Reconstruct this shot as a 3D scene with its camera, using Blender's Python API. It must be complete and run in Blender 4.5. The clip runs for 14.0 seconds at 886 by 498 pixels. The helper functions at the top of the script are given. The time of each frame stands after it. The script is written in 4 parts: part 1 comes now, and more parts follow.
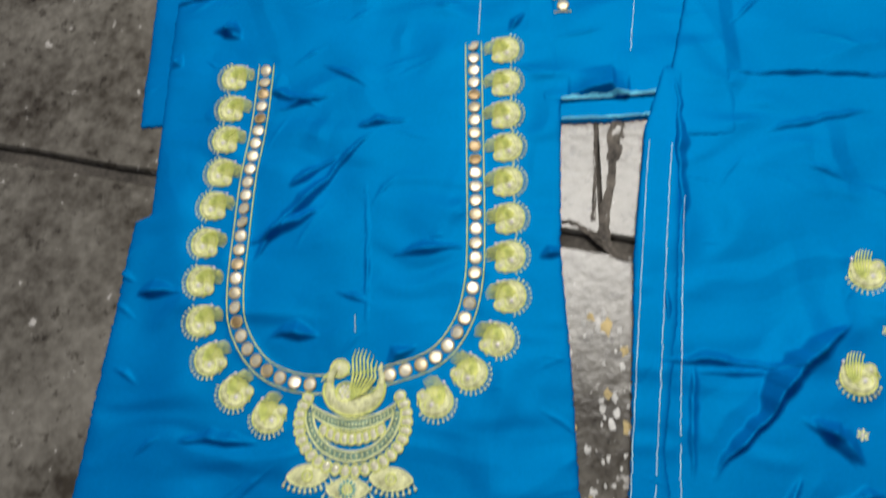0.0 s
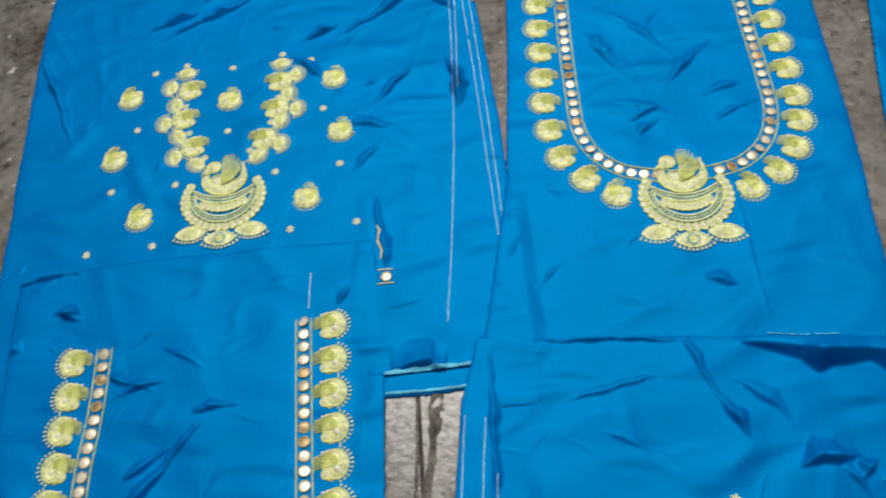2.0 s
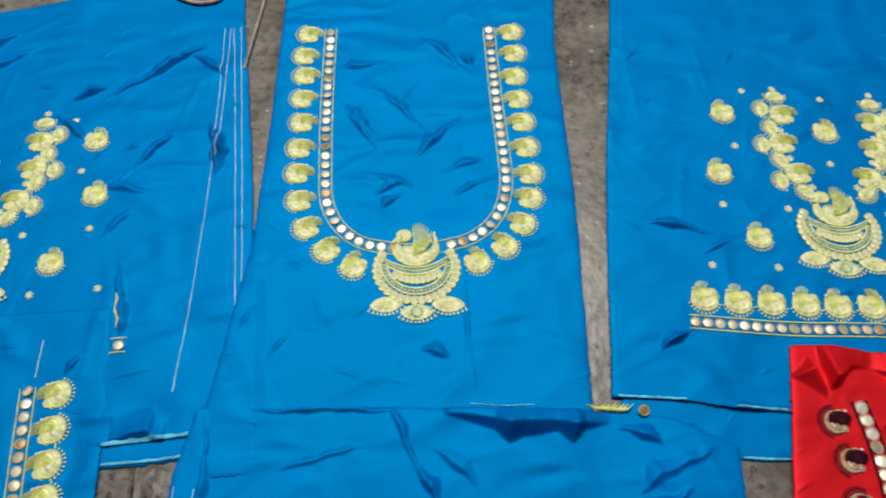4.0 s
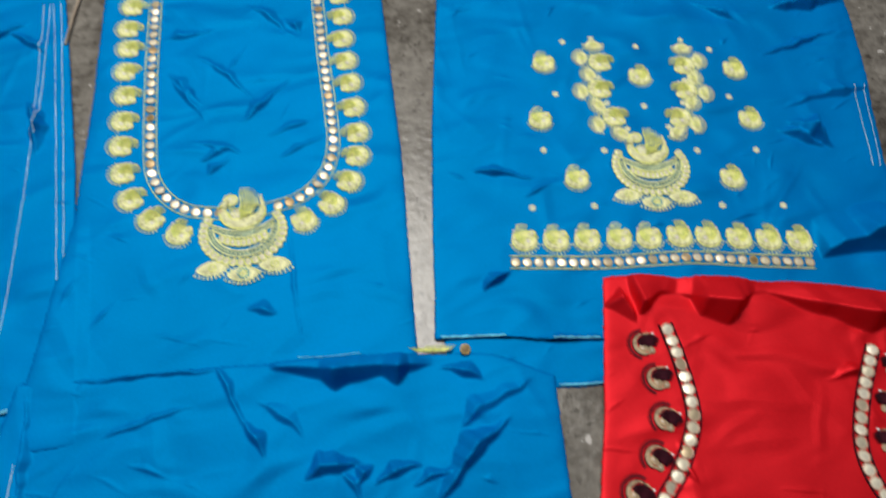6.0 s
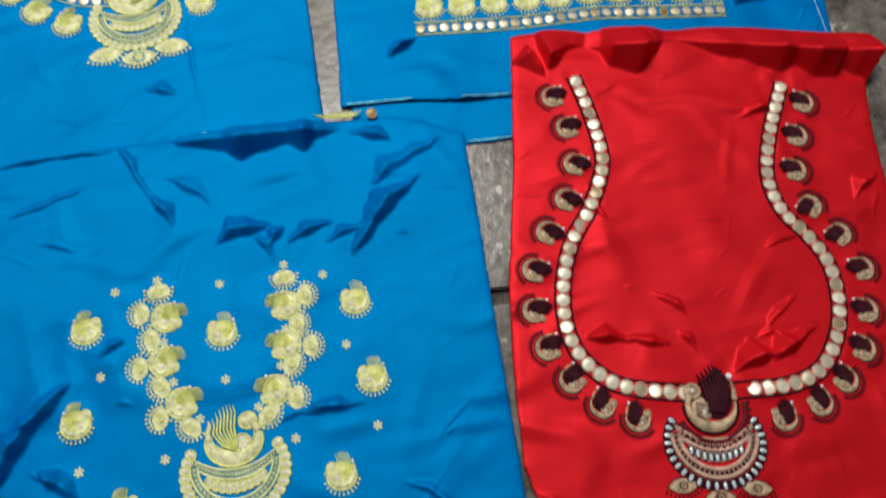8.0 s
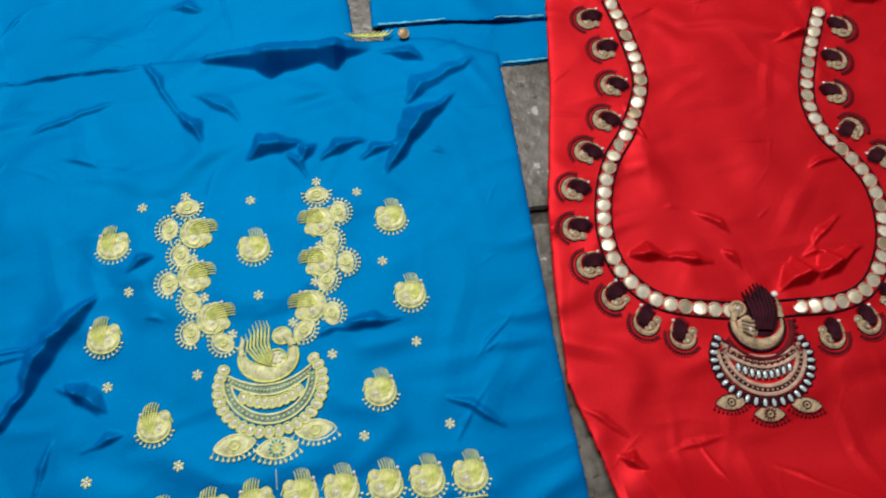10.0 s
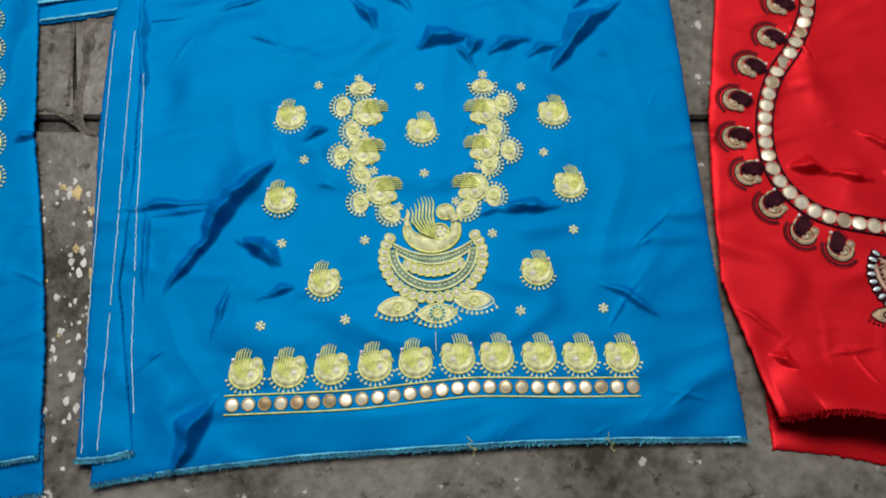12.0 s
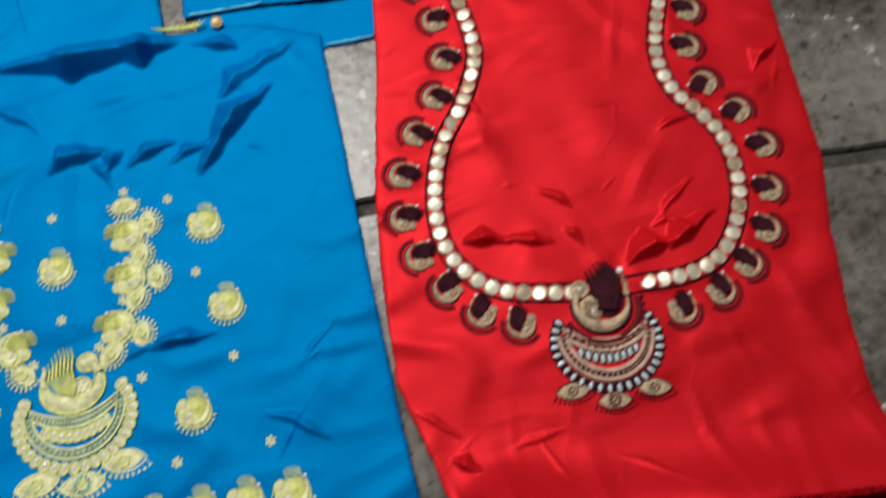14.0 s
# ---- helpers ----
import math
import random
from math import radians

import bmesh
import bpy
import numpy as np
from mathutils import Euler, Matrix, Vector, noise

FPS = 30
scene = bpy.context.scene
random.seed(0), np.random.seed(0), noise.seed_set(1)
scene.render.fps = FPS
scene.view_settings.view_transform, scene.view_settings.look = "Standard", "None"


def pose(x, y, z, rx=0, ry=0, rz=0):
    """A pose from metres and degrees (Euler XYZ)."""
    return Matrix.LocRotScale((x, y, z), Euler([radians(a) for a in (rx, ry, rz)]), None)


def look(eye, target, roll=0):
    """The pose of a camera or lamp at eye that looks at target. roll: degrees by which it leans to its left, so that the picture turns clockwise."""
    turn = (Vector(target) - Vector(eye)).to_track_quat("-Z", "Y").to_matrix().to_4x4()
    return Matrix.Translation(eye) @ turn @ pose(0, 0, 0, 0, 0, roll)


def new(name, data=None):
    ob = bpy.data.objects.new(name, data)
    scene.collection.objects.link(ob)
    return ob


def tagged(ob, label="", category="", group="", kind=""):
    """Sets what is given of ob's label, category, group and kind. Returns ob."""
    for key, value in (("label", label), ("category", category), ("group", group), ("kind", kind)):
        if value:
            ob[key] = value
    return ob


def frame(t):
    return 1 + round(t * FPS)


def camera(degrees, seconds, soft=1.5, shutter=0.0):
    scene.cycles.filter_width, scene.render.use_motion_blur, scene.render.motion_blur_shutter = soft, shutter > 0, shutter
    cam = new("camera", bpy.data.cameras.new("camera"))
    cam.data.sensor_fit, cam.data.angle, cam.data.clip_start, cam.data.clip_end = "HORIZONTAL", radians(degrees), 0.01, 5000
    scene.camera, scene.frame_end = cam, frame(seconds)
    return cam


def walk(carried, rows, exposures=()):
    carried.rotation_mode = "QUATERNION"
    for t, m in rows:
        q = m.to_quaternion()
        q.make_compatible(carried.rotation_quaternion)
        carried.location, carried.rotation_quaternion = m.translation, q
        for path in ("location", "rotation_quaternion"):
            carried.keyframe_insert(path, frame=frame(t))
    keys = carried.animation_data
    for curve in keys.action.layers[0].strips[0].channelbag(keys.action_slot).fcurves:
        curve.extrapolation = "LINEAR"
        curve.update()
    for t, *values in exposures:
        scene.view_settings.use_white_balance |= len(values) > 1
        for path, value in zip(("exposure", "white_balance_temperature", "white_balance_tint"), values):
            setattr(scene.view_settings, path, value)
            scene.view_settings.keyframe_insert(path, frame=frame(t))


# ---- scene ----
cam = camera(62.7, 14.0, soft=1.9, shutter=0.5)
PATH = [
    (0, (0.074, 0.084, 0.447), (-0.187, 0.786, -1.408), -20.4),
    (0.5, (0.082, 0.127, 0.471), (-0.146, 0.908, -1.356), -17.3),
    (1, (0.106, 0.163, 0.492), (-0.065, 0.99, -1.321), -14.7),
    (1.5, (0.133, 0.184, 0.516), (0.011, 1.062, -1.277), -12.4),
    (2, (0.166, 0.193, 0.52), (0.087, 1.113, -1.254), -10.2),
    (2.5, (0.215, 0.195, 0.528), (0.198, 1.12, -1.245), -8.1),
    (3, (0.257, 0.192, 0.535), (0.298, 1.146, -1.223), -5.1),
    (3.5, (0.286, 0.207, 0.55), (0.373, 1.123, -1.225), -0.3),
    (3.7, (0.305, 0.212, 0.557), (0.404, 1.139, -1.212), 0.6),
    (5.8, (0.41, 0.172, 0.572), (0.679, 1.081, -1.189), 5.5),
    (6, (0.422, 0.166, 0.566), (0.701, 1.032, -1.215), 6.7),
    (6.5, (0.44, 0.146, 0.55), (0.766, 0.94, -1.257), 9.3),
    (7, (0.452, 0.123, 0.538), (0.774, 0.834, -1.303), 9.7),
    (7.5, (0.456, 0.095, 0.534), (0.74, 0.744, -1.336), 8.4),
    (8, (0.456, 0.05, 0.519), (0.731, 0.672, -1.362), 7.7),
    (8.2, (0.465, 0.043, 0.507), (0.735, 0.634, -1.385), 8.0),
    (10.3, (0.393, 0.001, 0.477), (0.696, 0.625, -1.4), 9.9),
    (10.5, (0.381, -0.005, 0.472), (0.659, 0.615, -1.409), 9.0),
    (11, (0.351, -0.026, 0.464), (0.61, 0.606, -1.416), 8.8),
    (11.5, (0.328, -0.041, 0.465), (0.508, 0.582, -1.427), 4.6),
    (12, (0.322, -0.048, 0.47), (0.473, 0.593, -1.418), 2.7),
    (12.5, (0.327, -0.047, 0.473), (0.485, 0.632, -1.401), 3.6),
    (13, (0.386, -0.049, 0.451), (0.628, 0.612, -1.421), 6.5),
    (13.5, (0.48, -0.036, 0.435), (0.7, 0.495, -1.48), 1.6),
    (14, (0.532, -0.007, 0.459), (0.812, 0.551, -1.441), 5.4),
]
walk(cam, [(t, look(eye, target, roll)) for t, eye, target, roll in PATH])


# ---- light: a ceiling tube lamp beyond the cloths, bounced by unseen dark blue walls ----
scene.view_settings.exposure = 0.0
world = bpy.data.worlds.new("world")
world.use_nodes = True
world.node_tree.nodes["Background"].inputs["Color"].default_value = (0.8, 0.85, 1.0, 1)
world.node_tree.nodes["Background"].inputs["Strength"].default_value = 0.05
scene.world = world


def area_lamp(name, eye, target, sx, sy, watts, colour):
    data = bpy.data.lights.new(name, "AREA")
    data.shape, data.size, data.size_y, data.energy, data.color = "RECTANGLE", sx, sy, watts, colour
    ob = new(name, data)
    ob.matrix_world = look(eye, target)
    return ob


area_lamp("tube_lamp", (0.3, 1.3, 2.35), (0.35, 0.25, 0.0), 1.4, 0.9, 70, (1.0, 0.97, 0.92))

# ---- materials ----


def material(name, colour, rough=0.5, metal=0.0, spec=0.5, sheen=0.0, var=0.12, scale=(7, 160), bump=0.0, bump_scale=900, dark=None, tint=None, spec_tint=(1, 1, 1)):
    """A principled material with variation at two scales and a fine relief."""
    m = bpy.data.materials.new(name)
    m.use_nodes = True
    nt = m.node_tree
    p = nt.nodes["Principled BSDF"]
    tex = nt.nodes.new("ShaderNodeTexCoord")
    big, small = nt.nodes.new("ShaderNodeTexNoise"), nt.nodes.new("ShaderNodeTexNoise")
    for n, s in ((big, scale[0]), (small, scale[1])):
        n.inputs["Scale"].default_value, n.inputs["Detail"].default_value = s, 5
        nt.links.new(tex.outputs["Object"], n.inputs["Vector"])
    add = nt.nodes.new("ShaderNodeMath")
    add.operation = "MULTIPLY_ADD"
    add.inputs[1].default_value = 0.6
    nt.links.new(big.outputs["Fac"], add.inputs[0])
    half = nt.nodes.new("ShaderNodeMath")
    half.operation = "MULTIPLY"
    half.inputs[1].default_value = 0.4
    nt.links.new(small.outputs["Fac"], half.inputs[0])
    nt.links.new(half.outputs[0], add.inputs[2])
    ramp = nt.nodes.new("ShaderNodeValToRGB")
    low = dark or [c * (1 - 2 * var) for c in colour]
    high = tint or [min(1, c * (1 + 2 * var)) for c in colour]
    ramp.color_ramp.elements[0].position, ramp.color_ramp.elements[1].position = 0.36, 0.64
    ramp.color_ramp.elements[0].color, ramp.color_ramp.elements[1].color = (*low, 1), (*high, 1)
    nt.links.new(add.outputs[0], ramp.inputs["Fac"])
    nt.links.new(ramp.outputs["Color"], p.inputs["Base Color"])
    p.inputs["Roughness"].default_value, p.inputs["Metallic"].default_value = rough, metal
    p.inputs["Specular IOR Level"].default_value = spec
    p.inputs["Sheen Weight"].default_value = sheen
    p.inputs["Specular Tint"].default_value = (*spec_tint, 1)
    if bump:
        fine, b = nt.nodes.new("ShaderNodeTexNoise"), nt.nodes.new("ShaderNodeBump")
        fine.inputs["Scale"].default_value, fine.inputs["Detail"].default_value = bump_scale, 3
        nt.links.new(tex.outputs["Object"], fine.inputs["Vector"])
        nt.links.new(fine.outputs["Fac"], b.inputs["Height"])
        b.inputs["Strength"].default_value, b.inputs["Distance"].default_value = bump, 0.0006
        nt.links.new(b.outputs["Normal"], p.inputs["Normal"])
    return m


def shot_cloth(name, body, lustre, rough, share, crease=0.011):
    """A woven cloth with a matt body and a broad lustre from threads of a second colour."""
    m = material(name, body, rough=0.7, spec=0.0, var=0.05, scale=(9, 400), bump=0.25)
    nt = m.node_tree
    p = nt.nodes["Principled BSDF"]
    gloss, mix = nt.nodes.new("ShaderNodeBsdfGlossy"), nt.nodes.new("ShaderNodeMixShader")
    gloss.inputs["Color"].default_value, gloss.inputs["Roughness"].default_value = (*lustre, 1), rough
    # fine crumples of limp cloth
    tex, turn, ridge, crumple = nt.nodes["Texture Coordinate"], nt.nodes.new("ShaderNodeMapping"), nt.nodes.new("ShaderNodeTexNoise"), nt.nodes.new("ShaderNodeBump")
    turn.inputs["Rotation"].default_value, turn.inputs["Scale"].default_value = (0, 0, 0.6), (1.0, 1.9, 1.0)
    ridge.noise_type = "RIDGED_MULTIFRACTAL"
    ridge.inputs["Scale"].default_value, ridge.inputs["Detail"].default_value, ridge.inputs["Distortion"].default_value = 13, 3, 0.7
    nt.links.new(tex.outputs["Object"], turn.inputs["Vector"])
    nt.links.new(turn.outputs["Vector"], ridge.inputs["Vector"])
    nt.links.new(ridge.outputs["Fac"], crumple.inputs["Height"])
    crumple.inputs["Strength"].default_value, crumple.inputs["Distance"].default_value = 0.5, crease
    nt.links.new(nt.nodes["Bump"].outputs["Normal"], crumple.inputs["Normal"])
    nt.links.new(crumple.outputs["Normal"], p.inputs["Normal"])
    nt.links.new(crumple.outputs["Normal"], gloss.inputs["Normal"])
    mix.inputs["Fac"].default_value = share
    nt.links.new(p.outputs["BSDF"], mix.inputs[1])
    nt.links.new(gloss.outputs["BSDF"], mix.inputs[2])
    nt.links.new(mix.outputs["Shader"], nt.nodes["Material Output"].inputs["Surface"])
    return m


BLUE = shot_cloth("blue_taffeta", (0.0, 0.128, 0.46), (0.0, 0.35, 0.62), 0.64, 0.29)
BLUE_FRAY = material("frayed_blue_edge", (0.10, 0.50, 0.85), rough=0.7, var=0.25, scale=(60, 700))
RED = shot_cloth("red_satin", (0.55, 0.007, 0.012), (0.78, 0.034, 0.046), 0.54, 0.34)
GOLD = material("pale_gold_thread", (0.75, 0.76, 0.38), rough=0.5, spec=0.5, var=0.22, scale=(220, 1500), bump=0.5, bump_scale=2200)
LIME = material("lime_silk_thread", (0.74, 0.90, 0.22), rough=0.5, var=0.18, scale=(200, 1500), bump=0.5, bump_scale=2200)
BEAD = material("gold_bead", (0.88, 0.97, 0.42), rough=0.5, spec=0.4, var=0.15, scale=(200, 900))
TEAL = material("grey_green_thread", (0.20, 0.32, 0.24), rough=0.55, var=0.25, scale=(200, 1500), bump=0.5, bump_scale=2200)
PEARL = material("pink_white_stone", (0.96, 0.86, 0.86), rough=0.12, spec=0.8, var=0.1, scale=(150, 900))
STONE = material("cream_kundan_stone", (0.92, 0.86, 0.58), rough=0.14, spec=0.6, var=0.2, scale=(170, 900))
def mirror_material():
    """Small mirrors; each disc's colour, brown to bright, stands in for its reflection."""
    m = material("mirror_disc", (0.9, 0.86, 0.74), rough=0.4, metal=0.4, var=0.06, scale=(120, 900))
    nt = m.node_tree
    info, ramp, mul = nt.nodes.new("ShaderNodeObjectInfo"), nt.nodes.new("ShaderNodeValToRGB"), nt.nodes.new("ShaderNodeMix")
    ramp.color_ramp.elements[0].color, ramp.color_ramp.elements[1].color = (0.36, 0.25, 0.13, 1), (1.0, 0.97, 0.90, 1)
    ramp.color_ramp.elements[0].position, ramp.color_ramp.elements[1].position = 0.03, 0.7
    mid = ramp.color_ramp.elements.new(0.2)
    mid.color = (0.74, 0.70, 0.60, 1)
    nt.links.new(info.outputs["Random"], ramp.inputs["Fac"])
    mul.data_type, mul.blend_type = "RGBA", "MULTIPLY"
    mul.inputs["Factor"].default_value = 1.0
    p = nt.nodes["Principled BSDF"]
    nt.links.new(p.inputs["Base Color"].links[0].from_socket, mul.inputs["A"])
    nt.links.new(ramp.outputs["Color"], mul.inputs["B"])
    nt.links.new(mul.outputs["Result"], p.inputs["Base Color"])
    return m


MIRROR = mirror_material()
RING = material("gold_stitched_ring", (0.55, 0.42, 0.16), rough=0.45, var=0.2, scale=(200, 1500), bump=0.6, bump_scale=2200)
CHALK = material("white_chalk", (0.45, 0.68, 0.90), rough=0.9, var=0.2, scale=(90, 900))
BEIGE = material("antique_gold_zari", (0.49, 0.36, 0.215), rough=0.45, spec=0.6, var=0.3, scale=(300, 1800), bump=0.9, bump_scale=2200)
MAROON = material("dark_maroon_thread", (0.035, 0.004, 0.010), rough=0.65, spec=0.12, var=0.3, scale=(200, 1500), bump=0.6, bump_scale=2200)
WINE = material("wine_red_thread", (0.12, 0.006, 0.012), rough=0.65, spec=0.15, var=0.3, scale=(200, 1500), bump=0.6, bump_scale=2200)
IRIS = material("iridescent_stone", (0.75, 0.8, 0.8), rough=0.1, spec=1.0, metal=0.2, dark=(0.55, 0.82, 0.84), tint=(0.95, 0.88, 0.90), scale=(140, 300))
CREAM = material("cream_band_thread", (0.58, 0.37, 0.27), rough=0.5, var=0.2, scale=(200, 1500), bump=0.6, bump_scale=2200)
# dark blue chosen so that the unseen walls turn the fold shade navy
WALL = material("shade_tinting_blue_wall", (0.05, 0.068, 0.14), rough=0.9, var=0.06, scale=(2, 60))
MORTAR = material("dark_joint", (0.07, 0.062, 0.053), rough=0.95, var=0.3, scale=(30, 300), bump=0.6, bump_scale=300)


def floor_material():
    m = material("worn_stone_floor", (0.17, 0.155, 0.135), rough=0.45, var=0.3, scale=(11, 120), bump=0.7, bump_scale=160,
                 dark=(0.050, 0.042, 0.032), tint=(0.235, 0.22, 0.19))
    nt = m.node_tree
    p = nt.nodes["Principled BSDF"]
    tex = nt.nodes["Texture Coordinate"]
    old = p.inputs["Base Color"].links[0].from_socket
    # splashes of pale paint, with a hard ragged edge
    a = nt.nodes.new("ShaderNodeTexNoise")
    a.inputs["Scale"].default_value, a.inputs["Detail"].default_value, a.inputs["Roughness"].default_value = 60, 6, 0.6
    nt.links.new(tex.outputs["Object"], a.inputs["Vector"])
    r = nt.nodes.new("ShaderNodeValToRGB")
    r.color_ramp.elements[0].position, r.color_ramp.elements[1].position = 0.66, 0.675
    nt.links.new(a.outputs["Fac"], r.inputs["Fac"])
    mix = nt.nodes.new("ShaderNodeMix")
    mix.data_type = "RGBA"
    nt.links.new(r.outputs["Color"], mix.inputs["Factor"])
    nt.links.new(old, mix.inputs["A"])
    mix.inputs["B"].default_value = (0.50, 0.48, 0.45, 1)
    nt.links.new(mix.outputs["Result"], p.inputs["Base Color"])
    # dark pits and worn scabs
    pit, cut = nt.nodes.new("ShaderNodeTexNoise"), nt.nodes.new("ShaderNodeValToRGB")
    pit.inputs["Scale"].default_value, pit.inputs["Detail"].default_value, pit.inputs["Roughness"].default_value = 95, 4, 0.7
    nt.links.new(tex.outputs["Object"], pit.inputs["Vector"])
    cut.color_ramp.elements[0].position, cut.color_ramp.elements[1].position = 0.33, 0.42
    cut.color_ramp.elements[0].color = (0.42, 0.40, 0.38, 1)
    nt.links.new(pit.outputs["Fac"], cut.inputs["Fac"])
    worn = nt.nodes.new("ShaderNodeMix")
    worn.data_type, worn.blend_type = "RGBA", "MULTIPLY"
    worn.inputs["Factor"].default_value = 1.0
    nt.links.new(mix.outputs["Result"], worn.inputs["A"])
    nt.links.new(cut.outputs["Color"], worn.inputs["B"])
    nt.links.new(worn.outputs["Result"], p.inputs["Base Color"])
    rough = nt.nodes.new("ShaderNodeMapRange")
    rough.inputs["To Min"].default_value, rough.inputs["To Max"].default_value = 0.16, 0.36
    nt.links.new(nt.nodes["Noise Texture"].outputs["Fac"], rough.inputs["Value"])
    nt.links.new(rough.outputs["Result"], p.inputs["Roughness"])
    return m


FLOOR = floor_material()

# ---- mesh tools ----


class Shape:
    """Collects vertices and faces of one mesh."""

    def __init__(self):
        self.v, self.f = [], []

    def add(self, v, f):
        n = len(self.v)
        self.v += [tuple(p) for p in v]
        self.f += [tuple(i + n for i in q) for q in f]
        return self

    def mesh(self, name, mat, smooth=True):
        me = bpy.data.meshes.new(name)
        me.from_pydata(self.v, [], self.f)
        me.materials.append(mat)
        if smooth:
            me.polygons.foreach_set("use_smooth", [True] * len(me.polygons))
        me.update()
        return me

    def dome(self, x, y, rx, ry, h, turn=0.0, n=16, rings=4, z=0.0, power=2.0):
        v = [(x, y, z + h)]
        c, s = math.cos(turn), math.sin(turn)
        for k in range(1, rings + 1):
            q = k / rings
            for i in range(n):
                a = 2 * math.pi * i / n
                px, py = rx * q * math.cos(a), ry * q * math.sin(a)
                v.append((x + c * px - s * py, y + s * px + c * py, z + h * (1 - q ** power) - (0.0004 if k == rings else 0)))
        f = [(0, 1 + i, 1 + (i + 1) % n) for i in range(n)]
        for k in range(rings - 1):
            a = 1 + k * n
            f += [(a + i, a + n + i, a + n + (i + 1) % n, a + (i + 1) % n) for i in range(n)]
        return self.add(v, f)

    def ball(self, x, y, z, r, n=8):
        v, f = [(x, y, z + r)], []
        for k in (1, 2, 3):
            q = math.pi * k / 4
            v += [(x + r * math.sin(q) * math.cos(2 * math.pi * i / n), y + r * math.sin(q) * math.sin(2 * math.pi * i / n), z + r * math.cos(q)) for i in range(n)]
        v.append((x, y, z - r))
        f += [(0, 1 + i, 1 + (i + 1) % n) for i in range(n)]
        for k in range(2):
            a = 1 + k * n
            f += [(a + i, a + n + i, a + n + (i + 1) % n, a + (i + 1) % n) for i in range(n)]
        a = 1 + 2 * n
        f += [(a + (i + 1) % n, a + i, len(v) - 1) for i in range(n)]
        return self.add(v, f)

    def tube(self, pts, radii, n=6, closed=False):
        pts = [Vector(p) for p in pts]
        m = len(pts)
        if not hasattr(radii, "__len__"):
            radii = [radii] * m
        v = []
        for i, p in enumerate(pts):
            t = (pts[(i + 1) % m] - pts[i - 1]) if closed else pts[min(i + 1, m - 1)] - pts[max(i - 1, 0)]
            side = t.cross(Vector((0, 0, 1))).normalized()
            up = side.cross(t).normalized()
            for k in range(n):
                a = 2 * math.pi * k / n
                v.append(p + radii[i] * (math.cos(a) * side + math.sin(a) * up))
        f = []
        for i in range(m if closed else m - 1):
            a, b = i * n, ((i + 1) % m) * n
            f += [(a + k, a + (k + 1) % n, b + (k + 1) % n, b + k) for k in range(n)]
        if not closed:
            f += [tuple(range(n)), tuple(reversed(range((m - 1) * n, m * n)))]
        return self.add(v, f)

    def ring(self, x, y, z, rx, ry, r, n=20, k=5):
        return self.tube([(x + rx * math.cos(2 * math.pi * i / n), y + ry * math.sin(2 * math.pi * i / n), z) for i in range(n)], r, k, True)

    def box(self, x0, y0, z0, x1, y1, z1):
        return self.add([(x0, y0, z0), (x1, y0, z0), (x1, y1, z0), (x0, y1, z0), (x0, y0, z1), (x1, y0, z1), (x1, y1, z1), (x0, y1, z1)],
                        [(3, 2, 1, 0), (4, 5, 6, 7), (0, 1, 5, 4), (1, 2, 6, 5), (2, 3, 7, 6), (3, 0, 4, 7)])


def part(name, mesh, parent, m=None, label=""):
    ob = new(name, mesh)
    ob.parent = parent
    if m is not None:
        ob.matrix_basis = m
    return tagged(ob, label)


def spline(pts, n):
    """n points evenly spread along a smooth curve through pts."""
    p = np.array(pts, float)
    p = np.vstack([2 * p[0] - p[1], p, 2 * p[-1] - p[-2]])
    out = []
    for i in range(1, len(p) - 2):
        for t in np.linspace(0, 1, 24, endpoint=False):
            a, b, c, d = p[i - 1:i + 3]
            out.append(0.5 * (2 * b + (c - a) * t + (2 * a - 5 * b + 4 * c - d) * t ** 2 + (3 * b - a - 3 * c + d) * t ** 3))
    out.append(p[-2])
    return even(out, n)


def even(pts, n):
    p = np.array(pts, float)
    s = np.r_[0, np.cumsum(np.linalg.norm(np.diff(p, axis=0), axis=1))]
    t = np.linspace(0, s[-1], n)
    return np.stack([np.interp(t, s, p[:, 0]), np.interp(t, s, p[:, 1])], 1)


def offset(p, d):
    t = np.gradient(p, axis=0)
    t /= np.linalg.norm(t, axis=1)[:, None]
    return p + d * np.stack([-t[:, 1], t[:, 0]], 1)


def fold_noise(x, y, seed):
    """Soft, directed ripples of limp cloth."""
    r = np.random.RandomState(seed)
    z = np.zeros_like(x)
    for k in range(14):
        a, f, ph = r.uniform(0, math.pi), r.uniform(25, 120), r.uniform(0, 6.3)
        wob = np.sin(x * r.uniform(10, 40) + r.uniform(0, 6)) * np.sin(y * r.uniform(10, 40) + r.uniform(0, 6))
        z += np.sin((x * math.cos(a) + y * math.sin(a)) * f + ph + 1.6 * wob) * wob / f
    return z


def zigzag(t):
    """A wave of straight lines between -1 and 1."""
    return 4 * np.abs(t - np.floor(t + 0.5)) - 1


def ease(u, at, value):
    """Soft steps between knots."""
    i = np.clip(np.searchsorted(at, u) - 1, 0, len(at) - 2)
    t = np.clip((u - at[i]) / (at[i + 1] - at[i]), 0, 1)
    return value[i] + (value[i + 1] - value[i]) * (0.4 * t + 0.6 * t * t * (3 - 2 * t))


